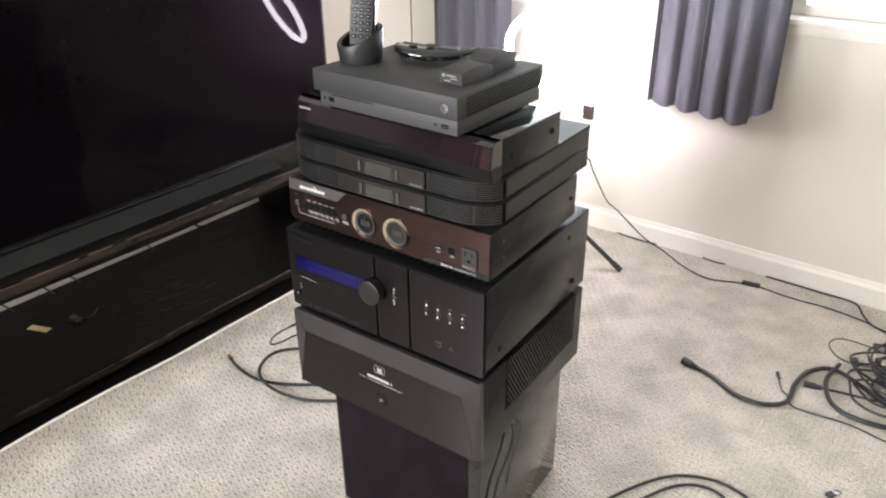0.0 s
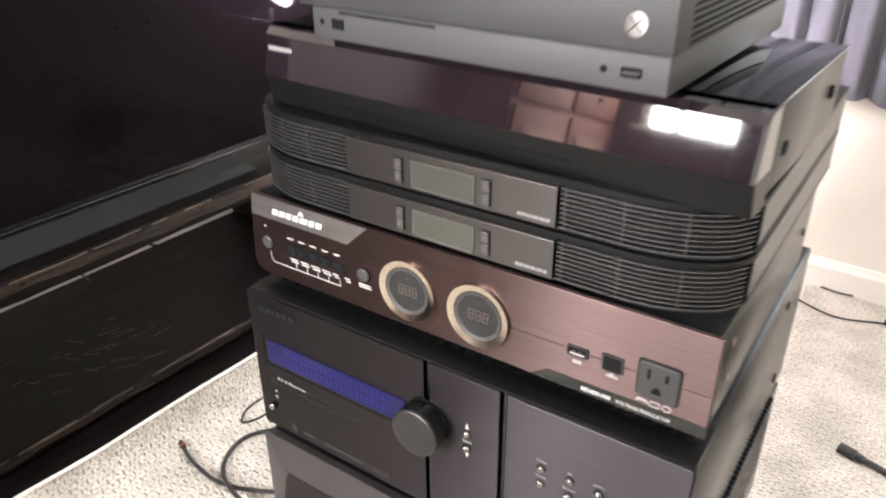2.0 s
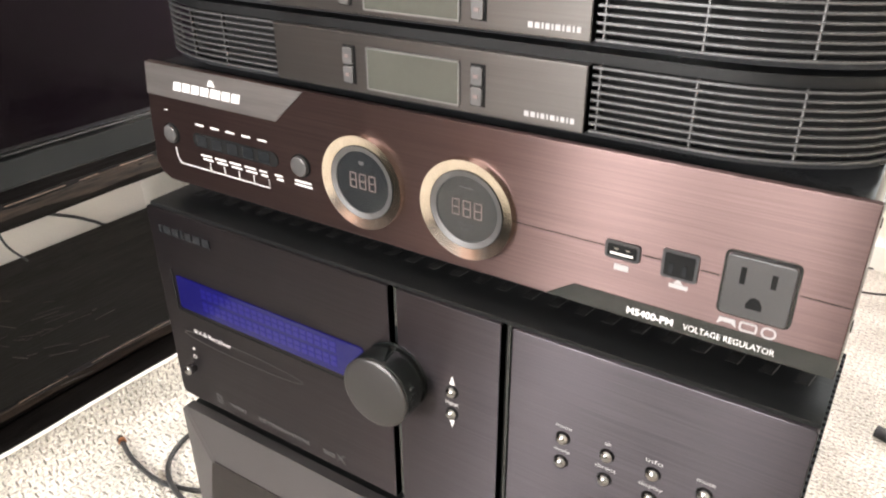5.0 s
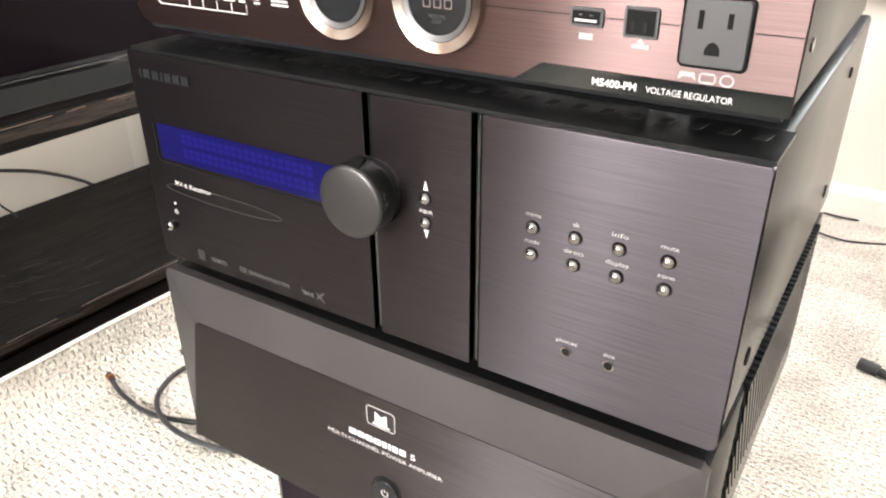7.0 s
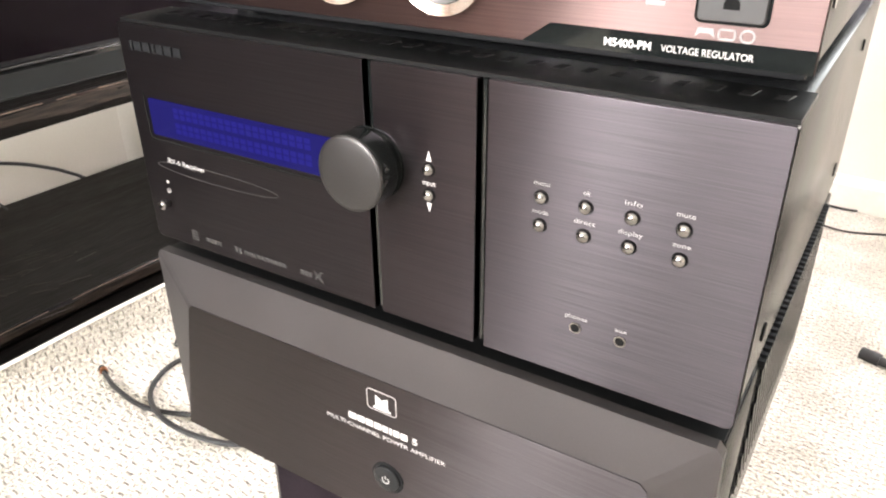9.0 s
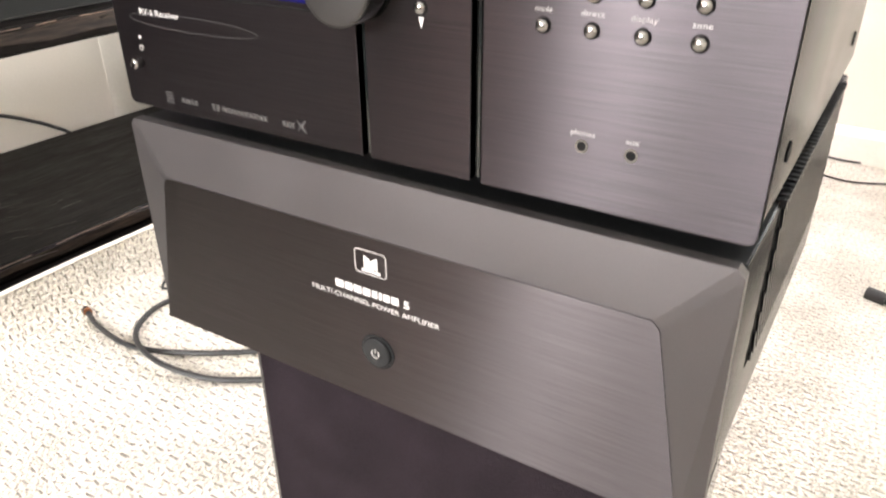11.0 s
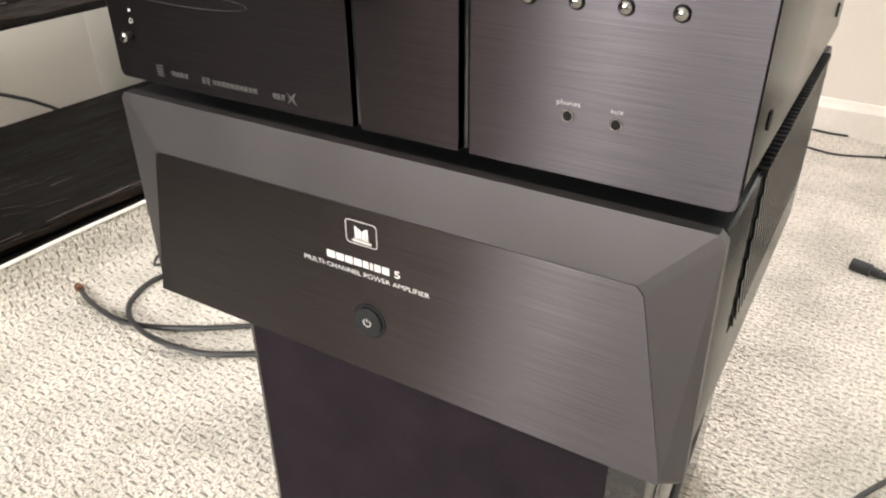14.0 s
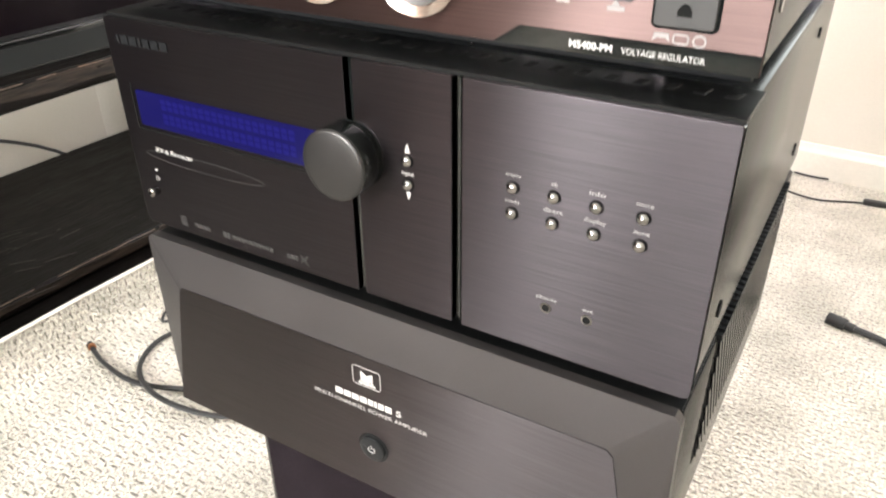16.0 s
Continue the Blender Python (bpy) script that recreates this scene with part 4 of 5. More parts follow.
def conditioner():
    th = thing("power_conditioner", (0, 0.17, 0.684), "brown brushed-metal power conditioner with two ringed voltage gauges", "power conditioner")
    part("chassis", box(-0.2125, 0.2125, 0.0195, 0.322, 0.694, 0.7765, 0.003), M_STEEL, th)
    face = [(0.2155, 0.7795), (0.2155, 0.6985), (-0.205, 0.6985), (-0.2125, 0.7020), (-0.2165, 0.7095), (-0.2150, 0.740), (-0.2095, 0.7795)]
    part("faceplate", prism(face, 0.0150, 0.0190, 0.0005), M_BRONZE, th, "brushed brown aluminium faceplate", smooth=False)
    part("silver_strip", prism([(-0.2095, 0.7790), (-0.0740, 0.7790), (-0.0975, 0.7580), (-0.2125, 0.7580)], 0.0143, 0.0149), M_SILVER, th, "brushed silver corner strip", smooth=False)
    part("black_corner", prism([(0.2152, 0.7088), (0.0960, 0.7088), (0.0810, 0.6988), (0.2152, 0.6988)], 0.0143, 0.0149), M_GLOSS, th, "gloss black lower corner", smooth=False)
    for xa, xb in ((0.0630, 0.1095), (0.1275, 0.1365), (0.1540, 0.1625), (0.1955, 0.2150)):
        part("seam", box(xa, xb, 0.0147, 0.0149, 0.7332, 0.7336), M_HOLE, th)
    y = 0.0146
    tagged(part("maker_name", blocks(-0.1840, -0.1250, 0.7668, 0.0056, 7, 0.0142, [1, 1, 1, 1.05, 1.3, 1, 1], 0.30), M_PRINT, th), kind="stuff")
    part("maker_peak", prism([(-0.1520, 0.7712), (-0.1450, 0.7712), (-0.1470, 0.7750), (-0.1500, 0.7750)], 0.0137, 0.0141), M_PRINT, th)
    for x, z, r in ((-0.1950, 0.7330, 0.0060), (-0.0810, 0.7335, 0.0062)):
        b = part("button", cyl(x, 0.0150, z, r, -0.0026, seg=32, bevel=0.0008), M_GREYBTN, th, "round dark grey button")
        part("collar", ring(x, 0.0150, z, r + 0.0012, r + 0.0001, 0.0008), M_HOLE, b)
    part("lamp", box(-0.1985, -0.1955, 0.0145, 0.0149, 0.7485, 0.7492), M_PRINT, th)
    s = part("indicator_slot", prism(rounded(-0.1745, -0.0990, 0.7282, 0.7378, 0.0046, 4), 0.0144, 0.0149), M_HOLE, th, "black slot with dark indicator windows", smooth=False)
    for k in range(5):
        x = -0.1700 + k * 0.0138
        part("indicator", box(x, x + 0.0090, 0.0139, 0.0143, 0.7295, 0.7365), M_DIAL, s)
        part("inscription", box(x + 0.0002, x + 0.0076, y, 0.0149, 0.7430, 0.7441), M_PRINT, th)
    for k in range(6):
        x = -0.1690 + k * 0.0131
        w = 0.0108 if k < 4 else 0.0070
        part("inscription", join(box(x, x + w * 0.92, y, 0.0149, 0.7225, 0.7236), box(x + 0.0015, x + w, y, 0.0149, 0.7200, 0.7211)), M_PRINT, th)
        if k < 5:
            part("tree_line", outline([(x + 0.0075, 0.7188), (x + 0.0075, 0.7128)], 0.0006, 0.0149), M_PRINT, th)
    part("tree_line", outline([(-0.1935, 0.7235), (-0.1930, 0.7165), (-0.1905, 0.7130), (-0.1090, 0.7130), (-0.1090, 0.7175)], 0.0007, 0.0149), M_PRINT, th)
    part("inscription", join(box(-0.0870, -0.0738, y, 0.0149, 0.7226, 0.7238), box(-0.0870, -0.0734, y, 0.0149, 0.7203, 0.7214)), M_PRINT, th)
    for x, words in ((-0.0335, ("",)), (0.0345, ("VOLTS", "OUT"))):
        g = part("gauge", ring(x, 0.0150, 0.7340, 0.0280, 0.0220, 0.0040, 72, lip=0.0012), M_GOLD, th, "polished champagne ring around a dark gauge")
        part("inner_ring", ring(x, 0.0150, 0.7340, 0.0218, 0.0184, 0.0031, 64, lip=0.0008), M_GREYBTN, g, "grey metal inner ring")
        part("groove", ring(x, 0.0150, 0.7340, 0.02195, 0.0217, 0.0032, 64), M_HOLE, g)
        part("dial", cyl(x, 0.0150, 0.7340, 0.0183, -0.0018, seg=64), M_DIAL, g, "dark glass dial with unlit digits")
        part("readout", eights(x + 0.0002, 0.7345, 0.0046, 0.0090, 0.0131), M_SEGMENT, g)
        part("small_mark", box(x - 0.0016, x + 0.0016, 0.0128, 0.0131, 0.7445, 0.7465) if not words[0] else box(x - 0.004, x + 0.004, 0.0128, 0.0131, 0.7460, 0.7465), M_GREYPRINT, g)
        if words[0]:
            part("inscription", letters("VOLTS", x - 0.0050, x + 0.0050, 0.7255, 0.0019, 0.0130), M_GREYPRINT, g)
            part("inscription", letters("OUT", x - 0.0030, x + 0.0030, 0.7228, 0.0019, 0.0130), M_GREYPRINT, g)

    def port(name, x0, x1, z0, z1, label):
        p = part(name, join(prism(rounded(x0 - 0.0014, x1 + 0.0014, z0 - 0.0014, z1 + 0.0014, 0.0014, 3), 0.0136, 0.0149)), M_BLACK, th, label, smooth=False)
        part("cavity", prism(rounded(x0, x1, z0, z1, 0.0006, 2), 0.0133, 0.0135), M_HOLE, p, smooth=False)
        return p

    u = port("usb_port", 0.1115, 0.1255, 0.7300, 0.7362, "small black usb port")
    part("tongue", box(0.1130, 0.1240, 0.0128, 0.0132, 0.7312, 0.7322), M_PRINT, u)
    part("spring", join(box(0.1148, 0.1168, 0.0128, 0.0132, 0.7338, 0.7348), box(0.1204, 0.1224, 0.0128, 0.0132, 0.7338, 0.7348)), M_CHROME, u)
    j = port("telephone_jack", 0.1385, 0.1520, 0.7275, 0.7388, "small black telephone socket")
    part("latch", join(box(0.1408, 0.1428, 0.0126, 0.0132, 0.7290, 0.7340), box(0.1468, 0.1488, 0.0126, 0.0132, 0.7290, 0.7340)), M_STEEL, j)
    o = part("outlet", prism(rounded(0.1648, 0.1932, 0.7172, 0.7462, 0.0020, 4), 0.0122, 0.0149, 0.0006), M_OUTLET, th, "black three-pin mains outlet", smooth=False)
    part("outlet_frame", outline(rounded(0.1640, 0.1940, 0.7164, 0.7470, 0.0025, 4), 0.0011, 0.0149, 0.0008, True), M_GLOSS, o)
    part("slot", box(0.1712, 0.1735, 0.0119, 0.0121, 0.7335, 0.7415), M_HOLE, o)
    part("slot", box(0.1838, 0.1861, 0.0119, 0.0121, 0.7345, 0.7410), M_HOLE, o)
    part("slot", prism([(0.1755, 0.7225), (0.1822, 0.7225), (0.1822, 0.7250), (0.1808, 0.7275), (0.1788, 0.7284), (0.1770, 0.7275), (0.1755, 0.7250)], 0.0119, 0.0121), M_HOLE, o)
    for x, n in ((0.1185, 0), (0.1455, 1), (0.1690, 2), (0.1782, 3), (0.1868, 4)):
        z = 0.7240 if n < 2 else 0.7118
        shape = (box(x - 0.0035, x + 0.0035, y, 0.0149, z - 0.0015, z + 0.0015), join(prism([(x - 0.004, z - 0.0028), (x + 0.0045, z - 0.0028), (x + 0.0045, z - 0.0008), (x - 0.004, z - 0.0008)], y, 0.0149), prism([(x - 0.0022, z - 0.0006), (x + 0.0022, z - 0.0006), (x, z + 0.0024)], y, 0.0149)),
                 join(prism([(x - 0.0042, z - 0.0020), (x - 0.0020, z - 0.0004), (x + 0.0020, z - 0.0004), (x + 0.0042, z - 0.0020), (x + 0.0034, z + 0.0018), (x - 0.0034, z + 0.0018)], y, 0.0149)),
                 outline(rounded(x - 0.0034, x + 0.0034, z - 0.0022, z + 0.0018, 0.0008, 2), 0.0009, 0.0149, closed=True), outline(rounded(x - 0.0028, x + 0.0028, z - 0.0026, z + 0.0022, 0.0022, 3), 0.0009, 0.0149, closed=True))[n]
        tagged(part("pictogram", shape, M_SOFTPRINT, th), kind="stuff")
    part("inscription", letters("M5400-PM", 0.1238, 0.1462, 0.7032, 0.0036, 0.0141, bold=0.025), M_PRINT, th)
    part("inscription", letters("VOLTAGE REGULATOR", 0.1508, 0.1910, 0.7030, 0.0031, 0.0141), M_PRINT, th)
    for yy, zz in ((0.06, 0.752), (0.06, 0.722), (0.30, 0.735)):
        part("case_screw", cyl(0.2125, yy, zz, 0.0035, 0.0010, "x", 16), M_CHROME if yy < 0.1 else M_HOLE, th)
    for x in (-0.17, 0.17):
        for yy in (0.085, 0.28):
            part("foot", cyl(x, yy, 0.6838, 0.015, 0.0105, "z", 20), M_BLACK, th)
    return th


def front_curve(x, y0=0.015, flat=0.140, half=0.2160, back=0.045):
    """How far back the bowed front lies at x."""
    s = max(0.0, (abs(x) - flat) / (half - flat))
    return y0 + back * (1 - math.sqrt(max(0.0, 1 - min(1.0, s) ** 2)))


def fan_unit(z, label):
    """z: the lower edge of the front; a black cap closes the unit above it."""
    th = thing("fan_unit", (0, 0.18, z - 0.0045), label, "cooling fan", "rack cooling fans")
    h, cap = 0.0305, 0.0050
    xs = [-0.2155 + 0.431 * k / 60 for k in range(61)]
    lid = [(x, front_curve(x) + 0.003) for x in xs] + [(0.2155, 0.352), (-0.2155, 0.352)]
    part("top_cap", plan_prism(lid, z + h + 0.0002, z + h + cap), M_LID, th, "black lid")
    part("bottom_plate", plan_prism(lid, z - 0.0018, z + 0.0002), M_STEEL, th)
    inner = [(x * 0.99, front_curve(x) + 0.014) for x in xs] + [(0.2135, 0.350), (-0.2135, 0.350)]
    # Near-black block puts the shade behind the grille slats into its colour.
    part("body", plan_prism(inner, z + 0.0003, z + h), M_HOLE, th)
    for sx in (-1, 1):
        xa, xb = sorted((sx * 0.2152, sx * 0.2137))
        part("side_panel", box(xa, xb, 0.062, 0.351, z + 0.0003, z + h), M_STEEL, th)
    part("faceplate", box(-0.0905, 0.0945, 0.0138, 0.0190, z, z + h, 0.0007), M_FANFACE, th, "brushed dark metal centre plate", smooth=False)
    for x0, x1 in ((-0.2140, -0.0920), (0.0960, 0.2140)):
        for k in range(9):
            zz = z + 0.0008 + k * 0.00355
            pts = [x0 + (x1 - x0) * q / 14 for q in range(15)]
            part("slat", loft([[(x, front_curve(x) + 0.0005, zz), (x, front_curve(x) + 0.0005, zz + 0.0010), (x, front_curve(x) + 0.0026, zz + 0.0008), (x, front_curve(x) + 0.0026, zz)] for x in pts]), M_SLAT, th, smooth=False)
        for x in ([-0.207, -0.165, -0.135] if x0 < 0 else [0.0985, 0.140, 0.180]):
            yy = front_curve(x) + 0.0027
            part("grille_rib", box(x - 0.0004, x + 0.0004, yy, yy + 0.0020, z + 0.0004, z + h - 0.0002), M_GREYBTN, th)
    l = part("display", box(-0.0250, 0.0290, 0.0128, 0.0137, z + 0.0035, z + 0.0235), M_LCD, th, "unlit grey-green display", smooth=False)
    part("display_frame", outline([(-0.0256, z + 0.0030), (-0.0256, z + 0.0240), (0.0296, z + 0.0240), (0.0296, z + 0.0030)], 0.0010, 0.0137, 0.0009, True), M_LCDFRAME, l)
    for x in (-0.0375, 0.0400):
        part("button_recess", box(x - 0.0040, x + 0.0040, 0.0134, 0.0137, z + 0.0040, z + 0.0242), M_HOLE, th)
        for k in range(2):
            b = part("button", prism(rounded(x - 0.0034, x + 0.0030, z + 0.0046 + k * 0.0097, z + 0.0136 + k * 0.0097, 0.0012, 3), 0.0119, 0.0133, 0.0004), M_GREYBTN, th, "small grey button", smooth=False)
            part("mark", box(x - 0.0016, x + 0.0010, 0.0115, 0.0118, z + 0.0083 + k * 0.0097, z + 0.0099 + k * 0.0097), M_SEGMENT, b)
    tagged(part("maker_name", blocks(0.0650, 0.0900, z + 0.0050, 0.0025, 10, 0.0137, [0.6, 0.6, 0.25, 0.5, 0.25, 0.6, 0.25, 0.5, 0.25, 0.5]), M_SOFTPRINT, th), kind="stuff")
    for x in (-0.17, 0.17):
        for yy in (0.08, 0.31):
            part("foot", cyl(x, yy, z - 0.0048, 0.012, 0.0030, "z", 16), M_BLACK, th)
    return th


def disc_player():
    th = thing("disc_player", (0.0, 0.0, 0.861), "gloss black disc player with a mirror-like sloping front", "disc player")
    th.matrix_basis = pose(-0.002, 0.0, 0.861, 0, 0, -2.5)
    z0, z1 = 0.8625, 0.9235
    part("case", box(-0.196, 0.2145, 0.052, 0.226, z0 + 0.002, z1 - 0.0008, 0.002), M_STEEL, th)
    part("lid", box(-0.1965, 0.2150, 0.040, 0.2265, z1 - 0.0008, z1 + 0.0014, 0.0006), M_GLOSS, th, "gloss black lid")
    ridge = 0.8865
    upper = [(0.0206, ridge), (0.0267, z1 - 0.004), (0.0320, z1 + 0.0014), (0.0515, z1 + 0.0014), (0.0515, ridge)]
    lower = [(0.0275, z0), (0.0210, ridge - 0.0003), (0.0515, ridge - 0.0003), (0.0515, z0)]
    ends = ((-0.1985, 0.016), (-0.1965, 0.008), (-0.190, 0.002), (-0.16, 0.0), (0.0, 0.0), (0.185, 0.0), (0.2140, 0.0), (0.2160, 0.0006), (0.2165, 0.002))

    def skin(profile):
        return loft([[(x, min(y + back, 0.0515), z) for y, z in profile] for x, back in ends])

    part("front", skin(upper), M_MIRROR, th, "mirror-black sloping front", smooth=False)
    part("lower_lip", skin(lower), M_LID, th, "satin black lip", smooth=False)
    tagged(part("maker_name", blocks(-0.1830, -0.1560, 0.9098, 0.0038, 9, 0.0244), M_SOFTPRINT, th), kind="stuff")
    tagged(part("model_mark", blocks(0.168, 0.192, 0.8835, 0.0020, 8, 0.0238), M_GREYPRINT, th), kind="stuff")
    part("tray_line", box(-0.105, 0.10, 0.0236, 0.0250, z0 + 0.0110, z0 + 0.0114), M_HOLE, th)
    for yy, zz in ((0.085, 0.889), (0.200, 0.897)):
        part("case_screw", cyl(0.2145, yy, zz, 0.0050, 0.0012, "x", 20), M_HOLE, th)
    for x in (-0.15, 0.17):
        for yy in (0.07, 0.20):
            part("foot", cyl(x, yy, 0.8612, 0.012, 0.0035, "z", 16), M_BLACK, th)
    return th


HW, HD = 0.1465, 0.118


def console():
    th = thing("game_console", (0, 0, 0), "dark grey game console with an overhanging upper slab", "game console")
    th.matrix_basis = pose(0.021, 0.129, 0.9280, 0, 0, -2.4)
    part("upper_slab", box(-HW, HW, -HD, HD, 0.0240, 0.0590, 0.0015), M_CONSOLE, th, "matte dark grey slab")
    part("base", box(-HW + 0.0105, HW - 0.0025, -HD + 0.0035, HD - 0.002, 0.0, 0.0232, 0.0015), M_CONSOLE_BASE, th, "lighter grey lower body")
    yb = -HD + 0.0035
    part("disc_slot", box(-0.108, -0.020, yb - 0.0006, yb - 0.0001, 0.0198, 0.0214), M_HOLE, th)
    part("eject_button", cyl(-0.126, yb, 0.0125, 0.0022, -0.0004, seg=16), M_HOLE, th)
    p = part("usb_port", prism(rounded(0.115, 0.128, 0.0085, 0.0145, 0.001, 2), yb - 0.0006, yb - 0.0001), M_HOLE, th)
    part("port_tongue", box(0.1165, 0.1265, yb - 0.0009, yb - 0.0007, 0.0107, 0.0121), M_CONSOLE_BASE, p)
    part("usb_port", prism(rounded(-0.116, -0.104, 0.0085, 0.0160, 0.001, 2), yb - 0.0006, yb - 0.0001), M_HOLE, th)
    part("pair_button", cyl(0.104, yb, 0.0115, 0.0022, -0.0004, seg=16), M_HOLE, th)
    b = part("power_button", cyl(0.1230, -HD, 0.0395, 0.0070, -0.0008, seg=32, bevel=0.0003), M_SILVER, th, "round polished power button")
    part("mark", join(outline([(0.1190, 0.0355), (0.1270, 0.0435)], 0.0011, -HD - 0.0008), outline([(0.1190, 0.0435), (0.1270, 0.0355)], 0.0011, -HD - 0.0008)), M_CONSOLE, b)
    for k in range(7):
        part("side_vent", box(HW, HW + 0.0003, -0.095, 0.108, 0.0270 + k * 0.0042, 0.0290 + k * 0.0042), M_HOLE, th)
    for x in (-0.12, 0.12):
        for yy in (-0.095, 0.095):
            part("foot", cyl(x, yy, -0.0030, 0.008, 0.0032, "z", 12), M_BLACK, th)
    return th


TOP = 0.9872


def remote_cradle():
    th = thing("remote_cradle", (-0.094, 0.098, TOP), "round black cradle that holds a remote control upright", "cradle")
    n = 40
    secs = []
    for r, z, lift in ((0.0350, 0.0, 0), (0.0360, 0.004, 0), (0.0390, 0.040, 0.014), (0.0382, 0.0425, 0.0145), (0.0315, 0.0420, 0.014), (0.0300, 0.014, 0.0)):
        secs.append([(-0.094 + r * math.cos(2 * math.pi * k / n), 0.098 + r * math.sin(2 * math.pi * k / n), TOP + z + lift * math.sin(2 * math.pi * k / n + 0.4)) for k in range(n)])
    part("cup", loft(secs), M_BLACK, th)
    part("charge_mark", join(box(-0.0835, -0.0820, 0.0622, 0.0640, TOP + 0.018, TOP + 0.024), box(-0.0785, -0.0770, 0.0634, 0.0652, TOP + 0.018, TOP + 0.024)), M_GREYPRINT, th)
    return th


def remote():
    th = thing("remote_control", (0, 0, 0), "black remote control with many buttons standing in its cradle", "remote control")
    th.matrix_basis = pose(-0.090, 0.096, TOP + 0.0145, -10, 3, 24)
    part("shell", box(-0.0215, 0.0215, -0.0095, 0.0095, 0.0, 0.205, 0.007, 3), M_GLOSS, th, "gloss black shell")
    part("face", box(-0.0185, 0.0185, -0.0104, -0.0096, 0.012, 0.198, 0.0004), M_BLACK, th)
    rows = [0.026 + 0.0105 * k for k in range(10)]
    for j, z in enumerate(rows):
        for x in (-0.0115, 0.0, 0.0115):
            if j == 6 and x == 0.0:
                b = part("wheel_button", cyl(x, -0.0104, z, 0.0055, -0.0018, seg=20, bevel=0.0006), M_BLACK, th)
                part("mark", box(x - 0.0012, x + 0.0012, -0.0126, -0.0123, z - 0.0012, z + 0.0012), M_PRINT, b)
                continue
            b = part("button", prism(rounded(x - 0.0042, x + 0.0042, z - 0.0030, z + 0.0030, 0.0014, 2), -0.0120, -0.0104), M_STEEL, th, smooth=False)
            part("mark", box(x - 0.0018, x + 0.0018, -0.0123, -0.0121, z - 0.0006, z + 0.0006), M_SOFTPRINT, b)
    pad = part("direction_pad", ring(0.0, -0.0104, 0.148, 0.0150, 0.0075, 0.0016, 40), M_STEEL, th, "round black direction pad")
    part("centre_button", cyl(0.0, -0.0104, 0.148, 0.0062, -0.0020, seg=24, bevel=0.0006), M_CHROME, pad)
    for x in (-0.0115, 0.0, 0.0115):
        for z in (0.172, 0.183):
            b = part("button", prism(rounded(x - 0.0042, x + 0.0042, z - 0.0030, z + 0.0030, 0.0014, 2), -0.0120, -0.0104), M_STEEL, th, smooth=False)
            part("mark", box(x - 0.0014, x + 0.0014, -0.0123, -0.0121, z - 0.0006, z + 0.0006), M_SOFTPRINT, b)
    part("chrome_edge", join(box(0.0216, 0.0222, -0.006, 0.004, 0.02, 0.19)), M_CHROME, th, "bright edge strip")
    return th


def controller():
    # Controller shape stands in for a glossy black item, taken for 3D glasses.
    th = thing("glossy_item", (0, 0, 0), "gloss black item lying on the console, given a controller's shape", "controller")
    th.matrix_basis = pose(0.006, 0.150, TOP, 0, 0, 20) @ Matrix.Diagonal((0.84, 0.84, 0.72, 1.0))
    secs, n = [], 20
    for k in range(17):
        s = -1 + k / 8
        x = 0.066 * s
        w = 0.026 * (1 - 0.55 * abs(s) ** 3) + 0.001
        h = 0.017 * (1 - 0.45 * abs(s) ** 2.2) + 0.001
        zc = 0.0125 + 0.012 * abs(s) ** 2 * (1 if s < 0 else 0.25) + h * 0.35
        yc = 0.006 * abs(s) ** 2
        secs.append([(x, yc + w * math.cos(2 * math.pi * q / n), max(0.0006, zc + h * math.sin(2 * math.pi * q / n) * (0.8 if math.sin(2 * math.pi * q / n) > 0 else 0.9))) for q in range(n)])
    part("body", loft(secs), M_GLOSS, th)
    part("grip", loft([[(0.045 + 0.011 * math.cos(2 * math.pi * q / 12) + 0.012 * k, 0.015 + 0.020 * k, max(0.0006, 0.013 + 0.011 * (1 - 0.14 * k) * math.sin(2 * math.pi * q / 12))) for q in range(12)] for k in range(4)]), M_GLOSS, th)
    part("grip", loft([[(-0.045 + 0.011 * math.cos(2 * math.pi * q / 12) - 0.012 * k, 0.015 + 0.020 * k, max(0.0006, 0.015 + 0.011 * (1 - 0.14 * k) * math.sin(2 * math.pi * q / 12))) for q in range(12)] for k in range(4)]), M_GLOSS, th)
    for x in (-0.030, 0.004):
        part("thumbstick", join(cyl(x, 0.004, 0.026, 0.0045, 0.010, "z", 16), cyl(x, 0.004, 0.035, 0.0095, 0.004, "z", 24, bevel=0.001)), M_BLACK, th)
    for x in (-0.040, -0.022, 0.012, 0.034):
        part("front_button", box(x - 0.006, x + 0.004, -0.0268, -0.0225, 0.012, 0.0165, 0.0012), M_STEEL, th)
    # Silver plate paints the white highlight on the glossy right end.
    part("highlight_plate", box(0.020, 0.056, 0.012, 0.030, 0.0265, 0.0300, 0.0012), M_SILVER, th, "silver plate in place of a white highlight")
    return th


